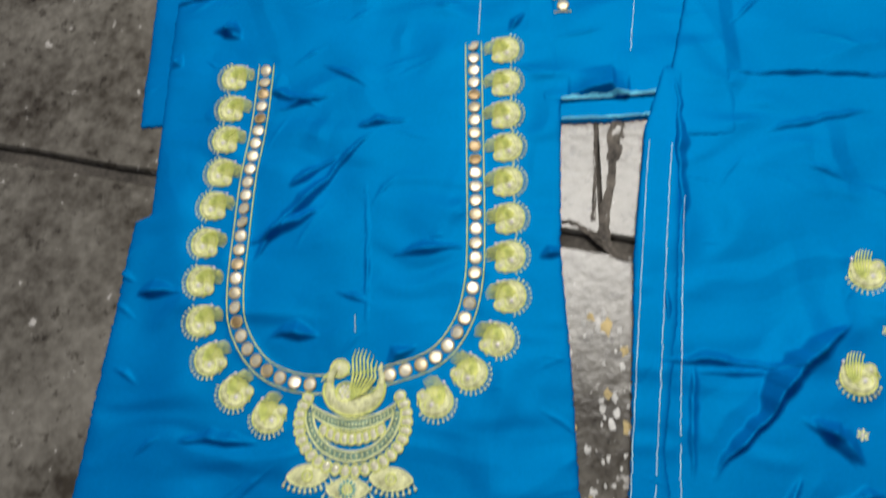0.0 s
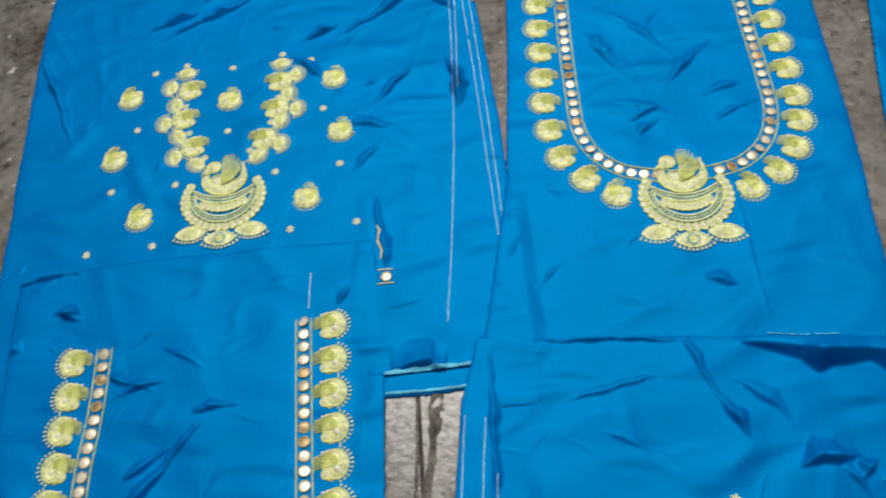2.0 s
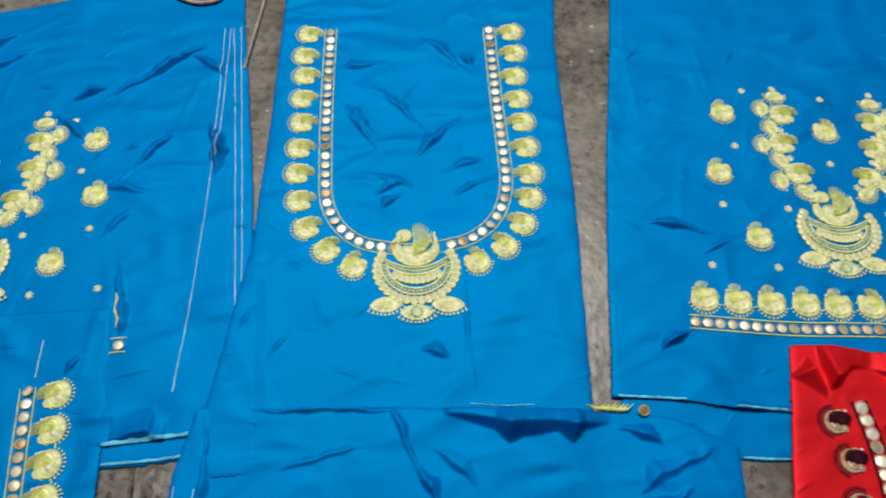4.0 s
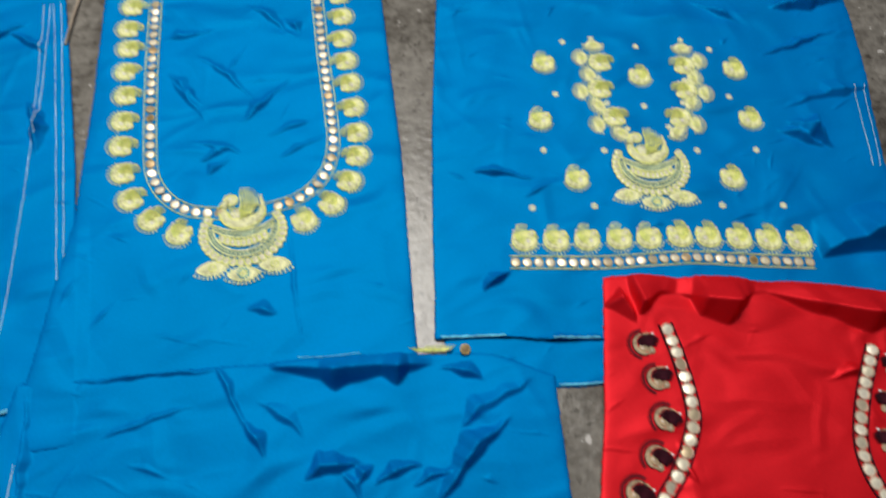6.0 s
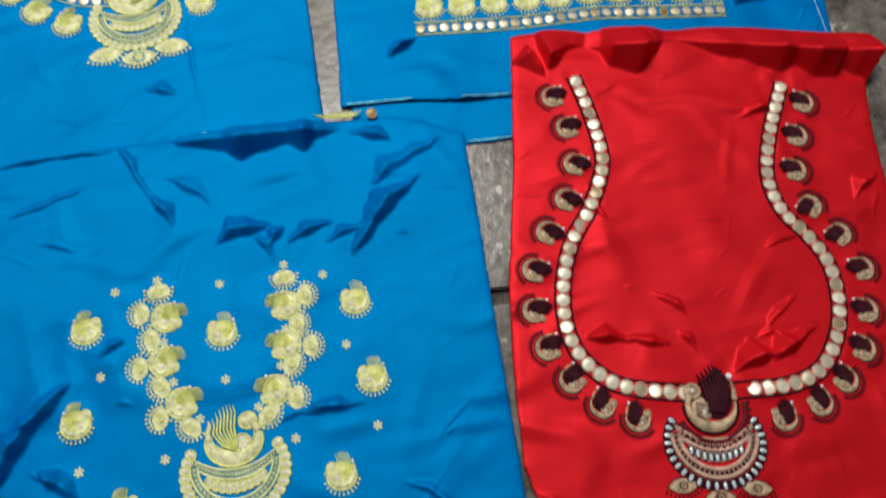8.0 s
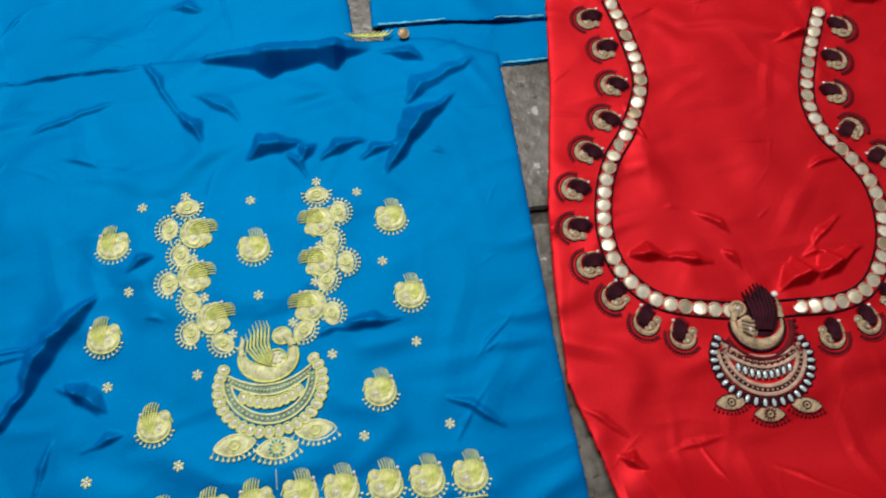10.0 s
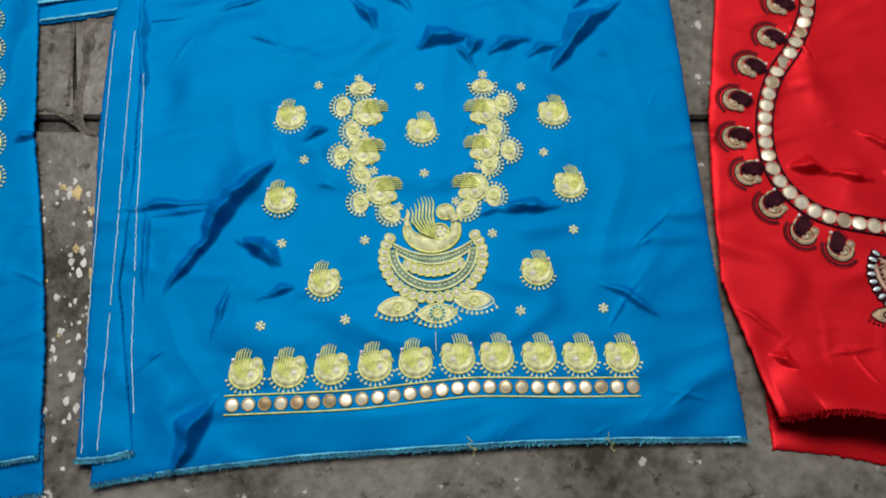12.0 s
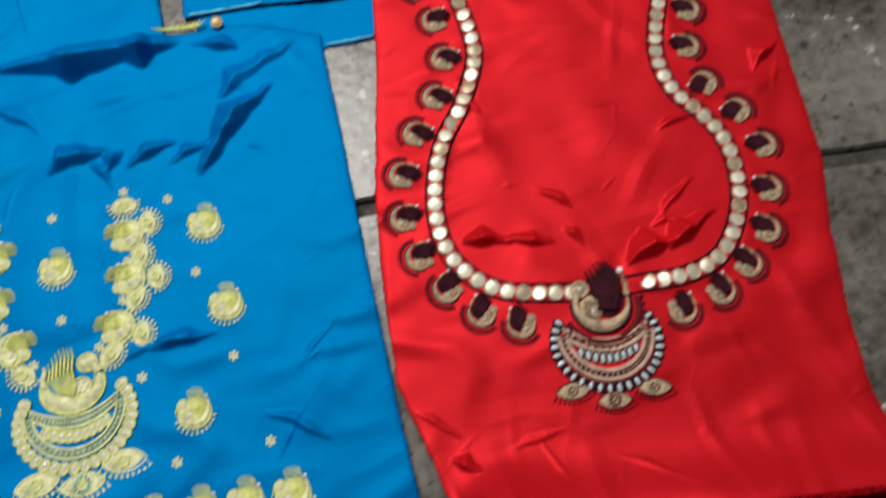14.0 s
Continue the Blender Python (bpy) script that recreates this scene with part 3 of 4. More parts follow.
def sew(name, pieces, cloth, x, y, turn=0.0, mirrored=False, scale=1.0, parent=None, label="", lift=0.0003):
    """Sews a piece on a cloth: its first mesh is the part, the others its sub-parts."""
    m = cloth.lay(x, y, turn, lift, scale)
    first, *rest = pieces[1 if mirrored else 0]
    ob = part(name, first[1], parent or cloth.root, m @ Matrix.Diagonal((1, 1, 0.7, 1)), label)
    for n, me in rest:
        part(n, me, ob)
    return ob


def pendant(cloth, x, y, turn, mirrored, red=False, scale=1.04):
    pieces, drop, leaf = (RED_PENDANT, RED_DROP, RED_LEAF) if red else (GOLD_PENDANT, GOLD_DROP, GOLD_LEAF)
    ob = sew("pendant", pieces, cloth, x, y, turn, mirrored, scale, label="embroidered peacock pendant with a beaded crescent")
    sgn = -1 if mirrored else 1
    if red:
        for n, me in RED_PEACOCK[1 if mirrored else 0]:
            part("peacock" if n == "body" else n, me, ob, pose(0, 0.0225, 0.0008) @ Matrix.Scale(1.9, 4))
    places = [(32.2 * math.cos(radians(a)), -0.5 + 28.0 * math.sin(radians(a)), a + 90) for a in np.linspace(150, 390, 24)]
    places += [(17 * x, -10.6 + 5.0 * x * x, 0) for x in np.linspace(-1, 1, 9)]
    for px, py, a in places:
        st = part("stone", drop[0][0][1], ob, pose(sgn * px * MM, py * MM, 0.0010, 0, 0, sgn * a) @ Matrix.Diagonal((0.62, 0.92, 0.8, 1) if red else (0.98, 1.0, 0.9, 1)))
        part("rim", drop[0][1][1], st)
    for px, py, a in ((-24, -33, 4), (1, -38.5, 0), (25, -31, -4)):
        m = pose(sgn * px * MM, (py + (3 if red else 0)) * MM, 0.0003, 0, 0, sgn * a) @ Matrix.Scale(0.82 if red else 1.0, 4)
        for n, me in leaf[0]:
            part(n, me, ob, m)
        if px == 1:
            part("flower", (WINE_ROSETTE if red else TEAL_ROSETTE), ob, m @ pose(0, 0, 0.0016))
    return ob


def band(cloth, pts, pieces, cord_mat, pitch, half, jitter, skip=None, cord=0.0006):
    """Mirrors in a row between two cords."""
    n = 260
    p = spline(pts, n)
    length = np.linalg.norm(np.diff(p, axis=0), axis=1).sum()
    border = None
    for k, d in enumerate((half, -half)):
        q = offset(p, d)
        s = Shape().tube(cloth.line(q[::2], 0.0006), cord, 5)
        if border is None:
            border = part("mirror_band", s.mesh("mirror_band", cord_mat), cloth.root, None, "band of round mirrors between stitched cords")
        else:
            part("cord", s.mesh("cord", cord_mat), border)
    count = max(2, round(length / pitch))
    rs = np.random.RandomState(int(length * 1e4))
    size = 1.24 if pieces is RED_MIRROR else 1.0
    for x, y in even(p, 2 * count + 1)[1::2]:
        if skip and math.hypot(x - skip[0], y - skip[1]) < skip[2]:
            continue
        m = cloth.lay(x, y, rs.uniform(0, 6.3), 0.0002) @ pose(0, 0, 0, rs.normal(0, jitter), rs.normal(0, jitter), 0) @ Matrix.Scale(size, 4)
        part("mirror", pieces[0][0][1], border, m)
        part("ring", pieces[0][1][1], border, m)
    return border


def chalk(cloth, pts, seed, width=0.00055):
    """A hand-drawn chalk line, broken in places."""
    rs = np.random.RandomState(seed)
    p = spline(pts, 160)
    p = offset(p, 0.0) + rs.normal(0, 0.0002, p.shape)
    s, i = Shape(), 0
    while i < 150:
        n = rs.randint(40, 150)
        q = p[i:i + n]
        if len(q) > 3:
            a, b = cloth.line(offset(q, width / 2), 0.00035), cloth.line(offset(q, -width / 2), 0.00035)
            m = len(a)
            s.add(a + b, [(k, m + k, m + k + 1, k + 1) for k in range(m - 1)])
        i += n + rs.randint(0, 3)
    part("chalk_line", s.mesh("chalk_line", CHALK), cloth.root, None, "dashed white tailor's chalk line")


def fray(cloth, pts, seed, count=420, length=0.004):
    """Loose bright threads along a cut edge."""
    rs = np.random.RandomState(seed)
    p = spline(pts, count)
    nrm = offset(p, 1.0) - p
    s = Shape()
    level = cloth.height(p[:, 0], p[:, 1])
    for (x, y), (nx, ny), z in zip(p, nrm, level):
        l = abs(rs.normal(0, 1)) * length * 0.5 + 0.0008
        a = rs.normal(0, 0.5)
        dx, dy = nx * math.cos(a) - ny * math.sin(a), nx * math.sin(a) + ny * math.cos(a)
        s.tube([(x + dx * 0.0024, y + dy * 0.0024, z + 0.0006), (x - dx * l * 0.5, y - dy * l * 0.5, z + 0.0004), (x - dx * l, y - dy * l, z)], (0.0004, 0.00034, 0.00014), 3)
    tagged(part("frayed_hem", s.mesh("frayed_hem", BLUE_FRAY if cloth.mat is BLUE else RED), cloth.root, None, "frayed loose threads of the cut edge"), kind="stuff")


# ---- the room: floor slabs, unseen walls and ceiling coloured to tint the shade ----


def structure(name, shape, mat, smooth=False):
    return tagged(new(name, shape.mesh(name, mat, smooth)), kind="structure")


X0, X1, Y0, Y1, TOP = -1.5, 2.1, -1.6, 2.4, 2.6
GROUND = -0.0035
structure("wall_north", Shape().box(X0 - 0.1, Y1, -0.1, X1 + 0.1, Y1 + 0.1, TOP), WALL)
structure("wall_south", Shape().box(X0 - 0.1, Y0 - 0.1, -0.1, X1 + 0.1, Y0, TOP), WALL)
structure("wall_west", Shape().box(X0 - 0.1, Y0, -0.1, X0, Y1, TOP), WALL)
structure("wall_east", Shape().box(X1, Y0, -0.1, X1 + 0.1, Y1, TOP), WALL)
structure("ceiling", Shape().box(X0 - 0.1, Y0 - 0.1, TOP, X1 + 0.1, Y1 + 0.1, TOP + 0.1), WALL)
floor = tagged(structure("floor", Shape().box(X0, Y0, -0.08, X1, Y1, GROUND - 0.006), MORTAR), "grey-brown worn stone slab floor with dark joints")


def joint_y(x):
    return float(np.interp(x, (-1.6, -0.34, -0.2, 0.1, 0.35, 0.57, 0.87, 2.2), (0.602, 0.343, 0.314, 0.258, 0.216, 0.1742, 0.096, -0.20)))


def slab(x0, x1, low, high):
    """A floor slab between two upright joints, its other edges along the sloping joints."""
    n = 24
    xs = np.linspace(x0, x1, n)
    rs = np.random.RandomState(int((x0 + 5) * 100))
    a = [(x, low(x) + rs.normal(0, 0.0007)) for x in xs]
    b = [(x, high(x) + rs.normal(0, 0.0007)) for x in xs]
    s = Shape()
    v = [(x, y, GROUND - 0.003) for x, y in a] + [(x, y + 0.002, GROUND) for x, y in a] + [(x, y - 0.002, GROUND) for x, y in b] + [(x, y, GROUND - 0.003) for x, y in b]
    v += [(x, y, GROUND - 0.02) for x, y in a] + [(x, y, GROUND - 0.02) for x, y in b]
    f = []
    for i in range(n - 1):
        f += [(4 * n + i, 4 * n + i + 1, i + 1, i), (i, i + 1, n + i + 1, n + i), (n + i, n + i + 1, 2 * n + i + 1, 2 * n + i), (2 * n + i, 2 * n + i + 1, 3 * n + i + 1, 3 * n + i), (3 * n + i, 3 * n + i + 1, 5 * n + i + 1, 5 * n + i)]
    for i in (0, n - 1):
        f.append(tuple(k * n + i for k in (4, 0, 1, 2, 3, 5)))
    s.add(v, f)
    part("slab", s.mesh("slab", FLOOR, False), floor)


for x0, x1 in ((X0, 0.1135), (0.117, 0.78), (0.784, X1)):
    slab(x0, x1, lambda x: joint_y(x) + 0.006, lambda x: joint_y(x) + 0.70)
    slab(x0, x1, lambda x: joint_y(x) + 0.706, lambda x: Y1)
for x0, x1 in ((X0, -0.45), (-0.444, 0.632), (0.635, X1)):
    slab(x0, x1, lambda x: joint_y(x) - 0.70, lambda x: joint_y(x) - 0.005)
    slab(x0, x1, lambda x: Y0, lambda x: joint_y(x) - 0.706)

# ---- the cloths ----
back_left = Cloth("blouse_cloth", "blue taffeta cloth with gold peacock garland and chalk lines", "cloth", BLUE,
    [(-0.223, 0.358), (-0.232, 0.532), (-0.240, 0.707), (-0.238, 0.842)], [(0.166, 0.363), (0.186, 0.40), (0.202, 0.50), (0.202, 0.58), (0.196, 0.69), (0.190, 0.79), (0.188, 0.87)],
    [(-0.223, 0.358), (-0.10, 0.360), (0.092, 0.361), (0.166, 0.363)], [(-0.238, 0.842), (-0.157, 0.832), (-0.07, 0.831), (0.05, 0.85), (0.188, 0.87)], 0.0,
    [(-0.126, 0.733, -0.084, 0.756, 7.8), (-0.075, 0.770, -0.037, 0.796, 6.4), (0.159, 0.659, 0.168, 0.617, 6.4), (0.138, 0.751, 0.172, 0.722, 5.8), (0.027, 0.701, 0.060, 0.718, 5.7), (-0.236, 0.717, -0.190, 0.612, 6.4), (0.059, 0.598, 0.109, 0.589, 5.0, 0.8), (0.100, 0.575, 0.068, 0.543, 4.0, 0.6), (0.088, 0.517, 0.096, 0.447, 5.0), (0.165, 0.649, 0.166, 0.603, 7.2), (0.013, 0.684, 0.055, 0.644, 5.0), (0.129, 0.654, 0.096, 0.619, 5.0), (0.06, 0.70, 0.15, 0.76, 6), (-0.12, 0.72, -0.02, 0.77, 6)], 3)
front_mid = Cloth("blouse_cloth", "blue taffeta cloth with gold mirrored neckline and peacock pendant", "cloth", BLUE,
    [(0.160, 0.33), (0.168, 0.38), (0.180, 0.43), (0.2005, 0.52), (0.216, 0.65), (0.229, 0.785), (0.236, 0.87)], [(0.469, 0.32), (0.471, 0.355), (0.482, 0.45), (0.493, 0.545), (0.500, 0.64), (0.507, 0.735), (0.530, 0.87)],
    [(0.185, 0.33), (0.469, 0.32)], [(0.236, 0.87), (0.530, 0.87)], 0.0,
    [(0.244, 0.665, 0.266, 0.682, 5.8, 0.6), (0.289, 0.716, 0.335, 0.724, 5.8, 0.6), (0.313, 0.567, 0.340, 0.581, 4.5, 0.6), (0.287, 0.672, 0.317, 0.632, 4.5, 0.6), (0.372, 0.749, 0.413, 0.703, 5.4, 0.6), (0.385, 0.560, 0.430, 0.579, 3.6, 0.6), (0.354, 0.607, 0.403, 0.648, 5.8, 0.6), (0.291, 0.664, 0.317, 0.614, 5.0, 0.6), (0.306, 0.591, 0.348, 0.570, 4.5, 0.6), (0.374, 0.584, 0.412, 0.596, 4.5, 0.6), (0.341, 0.415, 0.363, 0.408, 5.8, 0.6), (0.383, 0.484, 0.380, 0.372, 2.2, 0.6), (0.406, 0.729, 0.417, 0.709, 5.0, 0.6), (0.319, 0.690, 0.367, 0.630, 4.5, 0.6), (0.317, 0.553, 0.339, 0.569, 4.5, 0.6)], 5)
back_right = Cloth("blouse_cloth", "wrinkled blue taffeta cloth with gold garland and mirrored border", "cloth", BLUE,
    [(0.487, 0.361), (0.495, 0.40), (0.504, 0.453), (0.528, 0.575), (0.550, 0.67), (0.564, 0.73), (0.592, 0.86)], [(0.912, 0.285), (0.916, 0.314), (0.937, 0.387), (0.952, 0.462), (0.982, 0.55), (1.007, 0.644), (1.015, 0.70), (1.03, 0.86)],
    [(0.487, 0.361), (0.545, 0.352), (0.583, 0.342), (0.622, 0.335), (0.912, 0.285)], [(0.592, 0.86), (1.05, 0.86)], 0.0,
    [(0.926, 0.661, 1.002, 0.661, 15.5), (0.881, 0.536, 0.975, 0.545, 9, 0.6), (0.862, 0.507, 0.900, 0.484, 7.3), (0.836, 0.684, 0.876, 0.652, 5.1), (0.540, 0.398, 0.564, 0.410, 3.6), (0.887, 0.602, 0.974, 0.620, 5.1), (0.875, 0.514, 0.907, 0.484, 12.6), (0.538, 0.395, 0.563, 0.409, 5.8), (0.556, 0.515, 0.607, 0.496, 5.0), (0.49, 0.358, 0.64, 0.332, 3)], 7)
front_left = Cloth("blouse_cloth", "creased blue taffeta cloth with wide gold mirrored neckline", "cloth", BLUE,
    [(-0.219, 0.022), (-0.219, 0.092), (-0.213, 0.21), (-0.211, 0.279), (-0.200, 0.284), (-0.204, 0.35), (-0.209, 0.469)], [(0.089, 0.022), (0.092, 0.06), (0.094, 0.099), (0.092, 0.174), (0.088, 0.248), (0.091, 0.339), (0.092, 0.419), (0.086, 0.478)],
    [(-0.219, 0.022), (-0.06, 0.024), (0.089, 0.022)], [(-0.209, 0.469), (-0.15, 0.477), (-0.06, 0.480), (0.086, 0.478)], 0.0014,
    [(-0.096, 0.303, -0.065, 0.324, 4.2), (-0.050, 0.346, -0.017, 0.352, 4.2), (-0.135, 0.385, -0.086, 0.367, 4.2), (0.056, 0.422, 0.068, 0.436, 3.6), (0.076, 0.244, 0.091, 0.248, 4.2), (-0.222, 0.243, -0.203, 0.234, 2.8), (-0.206, 0.404, -0.200, 0.419, 4.2), (-0.058, 0.224, -0.034, 0.215, 2.2), (-0.080, 0.401, -0.044, 0.379, 2.8), (-0.117, 0.251, -0.042, 0.341, 5.0), (-0.124, 0.257, -0.078, 0.281, 5.7), (-0.101, 0.193, -0.070, 0.194, 5.7), (-0.021, 0.250, 0.025, 0.253, 4.2), (-0.151, 0.126, -0.103, 0.127, 5.0), (-0.021, 0.175, -0.005, 0.188, 5.0), (-0.197, 0.224, -0.165, 0.227, 5.7), (-0.164, 0.433, -0.151, 0.435, 5.7), (-0.044, 0.306, -0.037, 0.200, 1.4), (-0.113, 0.364, -0.074, 0.376, 3.6), (-0.207, 0.469, -0.154, 0.474, 6.4), (-0.173, 0.437, -0.151, 0.432, 5.7)], 11)
back_front = Cloth("blouse_cloth", "blue taffeta cloth with gold garland above a mirror row", "cloth", BLUE,
    [(0.120, -0.001), (0.126, 0.125), (0.134, 0.247), (0.147, 0.336), (0.166, 0.386)], [(0.525, -0.049), (0.535, 0.035), (0.551, 0.145), (0.566, 0.24), (0.576, 0.312)],
    [(0.120, -0.001), (0.167, -0.002), (0.236, -0.007), (0.306, -0.015), (0.411, -0.029), (0.525, -0.049)], [(0.166, 0.386), (0.182, 0.381), (0.311, 0.370), (0.363, 0.364), (0.402, 0.358), (0.464, 0.351), (0.528, 0.340), (0.576, 0.312)], 0.0016,
    [(0.170, 0.380, 0.163, 0.250, 4.0), (0.150, 0.235, 0.151, 0.195, 2.8), (0.162, 0.174, 0.157, 0.109, 2.8), (0.166, 0.171, 0.218, 0.168, 2.2), (0.221, 0.143, 0.248, 0.120, 5.0), (0.249, 0.193, 0.175, 0.115, 8.0, 1.5), (0.226, 0.140, 0.245, 0.120, 6.4), (0.146, 0.177, 0.233, 0.172, 3.6), (0.200, 0.035, 0.165, -0.009, 8.0, 1.4), (0.369, 0.130, 0.424, 0.132, 4.5), (0.231, 0.099, 0.256, 0.101, 3.6), (0.277, 0.208, 0.294, 0.215, 4.0), (0.201, 0.077, 0.215, 0.110, 2.8),
     (0.186, 0.379, 0.312, 0.367, 4.0), (0.312, 0.367, 0.330, 0.318, 3.5), (0.330, 0.322, 0.341, 0.294, 5), (0.344, 0.335, 0.371, 0.303, 6, 0.5), (0.228, 0.331, 0.291, 0.341, 3.6, 0.6), (0.373, 0.271, 0.411, 0.274, 9), (0.408, 0.259, 0.421, 0.270, 5), (0.422, 0.257, 0.457, 0.264, 5.5), (0.450, 0.249, 0.478, 0.256, 5), (0.468, 0.238, 0.528, 0.284, 10), (0.497, 0.288, 0.556, 0.313, 8, 0.6), (0.398, 0.268, 0.409, 0.245, 3.5), (0.486, 0.335, 0.515, 0.322, 6), (0.460, 0.067, 0.490, 0.040, 4.5), (0.389, 0.134, 0.442, 0.126, 5.0)], 13)
RED_HEM = [(0.545, -0.041), (0.58, -0.045), (0.616, -0.058), (0.674, -0.077), (0.734, -0.094), (0.812, -0.115)]
red_front = Cloth("blouse_cloth", "red satin cloth with curved mirrored neckline and dark peacocks", "cloth", RED,
    [(0.545, -0.041), (0.544, 0.006), (0.540, 0.054), (0.554, 0.12), (0.571, 0.181), (0.605, 0.272), (0.641, 0.388)], [(0.812, -0.115), (0.820, -0.05), (0.831, -0.01), (0.852, 0.05), (0.874, 0.10), (0.903, 0.222), (0.918, 0.262), (0.942, 0.308)],
    RED_HEM, [(0.641, 0.388), (0.664, 0.385), (0.780, 0.358), (0.832, 0.343), (0.942, 0.308)], 0.0035,
    [(0.614, 0.124, 0.645, 0.116, 6, 1.2), (0.64, 0.117, 0.668, 0.105, 5, 1.1), (0.709, 0.073, 0.745, 0.075, 9, 1.2), (0.742, 0.074, 0.78, 0.085, 8, 1.2), (0.749, 0.097, 0.777, 0.113, 4, 1.0), (0.681, 0.111, 0.687, 0.094, 3.5, 1.0), (0.736, 0.091, 0.754, 0.089, 4, 0.8), (0.775, 0.154, 0.812, 0.159, 3.6), (0.555, 0.0, 0.568, -0.012, 5.0), (0.69, 0.123, 0.672, 0.145, 3.5), (0.861, 0.173, 0.888, 0.188, 5.4), (0.589, -0.008, 0.627, -0.008, 3.0, 0.5),  (0.651, 0.374, 0.655, 0.344, 8.5), (0.798, 0.264, 0.841, 0.266, 4.5), (0.657, 0.241, 0.660, 0.210, 4.5), (0.545, 0.034, 0.564, 0.009, 3.6, 0.6), (0.609, -0.005, 0.616, -0.036, 2.0, 0.5), (0.649, -0.034, 0.688, -0.066, 2.0, 0.5)], 17)

A_NECK = [(-0.127, 0.405), (-0.127, 0.353), (-0.130, 0.311), (-0.130, 0.264), (-0.129, 0.225), (-0.123, 0.199), (-0.105, 0.175), (-0.079, 0.164), (-0.046, 0.164), (-0.021, 0.169), (0.008, 0.180), (0.025, 0.202), (0.032, 0.230), (0.033, 0.267), (0.032, 0.324), (0.030, 0.416)]
A_LEFT = [(-0.151, 0.395), (-0.150, 0.368), (-0.151, 0.342), (-0.151, 0.315), (-0.153, 0.289), (-0.155, 0.261), (-0.154, 0.233), (-0.150, 0.205), (-0.140, 0.179), (-0.120, 0.158), (-0.096, 0.143)]
A_RIGHT = [(0.053, 0.406), (0.053, 0.378), (0.053, 0.352), (0.054, 0.326), (0.054, 0.300), (0.055, 0.273), (0.055, 0.246), (0.055, 0.219), (0.047, 0.191), (0.030, 0.170), (0.009, 0.153)]
B_NECK = [(0.279, 0.774), (0.274, 0.711), (0.270, 0.650), (0.268, 0.600), (0.268, 0.565), (0.277, 0.539), (0.295, 0.520), (0.317, 0.512), (0.344, 0.507), (0.372, 0.509), (0.398, 0.516), (0.420, 0.535), (0.432, 0.565), (0.435, 0.605), (0.437, 0.669), (0.442, 0.763)]
B_LEFT = [(0.256, 0.768), (0.251, 0.739), (0.251, 0.713), (0.248, 0.684), (0.247, 0.655), (0.244, 0.625), (0.242, 0.597), (0.243, 0.567), (0.249, 0.538), (0.266, 0.514), (0.289, 0.496)]
B_RIGHT = [(0.464, 0.752), (0.463, 0.723), (0.459, 0.693), (0.458, 0.664), (0.458, 0.636), (0.457, 0.606), (0.456, 0.576), (0.452, 0.550), (0.441, 0.524), (0.422, 0.503), (0.396, 0.490)]
R_NECK = [(0.679, 0.337), (0.680, 0.306), (0.678, 0.273), (0.672, 0.251), (0.650, 0.221), (0.630, 0.202), (0.615, 0.180), (0.604, 0.153), (0.601, 0.128), (0.607, 0.107), (0.624, 0.087), (0.658, 0.072), (0.685, 0.064), (0.710, 0.059), (0.744, 0.053), (0.772, 0.058), (0.796, 0.080), (0.809, 0.106), (0.813, 0.133), (0.807, 0.156), (0.797, 0.180), (0.799, 0.210), (0.817, 0.244), (0.848, 0.286)]
R_LEFT = [(0.655, 0.323), (0.657, 0.293), (0.652, 0.261), (0.635, 0.234), (0.612, 0.212), (0.592, 0.186), (0.582, 0.156), (0.582, 0.127), (0.591, 0.100), (0.606, 0.077), (0.627, 0.061)]
R_RIGHT = [(0.858, 0.263), (0.839, 0.236), (0.824, 0.208), (0.822, 0.177), (0.834, 0.149), (0.838, 0.118), (0.825, 0.087), (0.809, 0.061), (0.785, 0.044), (0.759, 0.034), (0.729, 0.032)]
FLOWERS = [(0.293, 0.253), (0.366, 0.239), (0.440, 0.226), (0.275, 0.194), (0.357, 0.169), (0.444, 0.170), (0.252, 0.135), (0.308, 0.127), (0.395, 0.116), (0.451, 0.109), (0.232, 0.080), (0.287, 0.074), (0.402, 0.059), (0.457, 0.051)]
MOTIFS = [(0.270, 0.230), (0.361, 0.203), (0.458, 0.200), (0.255, 0.167), (0.456, 0.142), (0.277, 0.102), (0.419, 0.084)]
ROW = [(0.220, 0.051), (0.247, 0.047), (0.274, 0.044), (0.302, 0.041), (0.328, 0.038), (0.355, 0.036), (0.380, 0.032), (0.407, 0.027), (0.433, 0.022), (0.460, 0.017)]
BAND = [(0.204, 0.033), (0.282, 0.022), (0.333, 0.018), (0.364, 0.015), (0.416, 0.005), (0.467, -0.004)]
GARLAND = [(0.325, 0.224), (0.318, 0.193), (0.325, 0.161), (0.409, 0.210), (0.403, 0.181), (0.389, 0.152)]
BUDS = [(0.323, 0.245), (0.308, 0.232), (0.312, 0.211), (0.301, 0.193), (0.313, 0.176), (0.309, 0.155), (0.328, 0.143), (0.412, 0.231), (0.424, 0.214), (0.414, 0.194), (0.420, 0.176), (0.404, 0.167), (0.402, 0.143), (0.381, 0.137)]
BUD_TURNS = (0, -95, -80, -90, -60, -85, -40, 0, 95, 80, 90, 60, 85, 40)
STUDS = [(0.323, 0.254), (0.414, 0.241), (0.320, 0.207), (0.322, 0.177), (0.335, 0.147), (0.405, 0.193), (0.396, 0.168), (0.375, 0.144)]


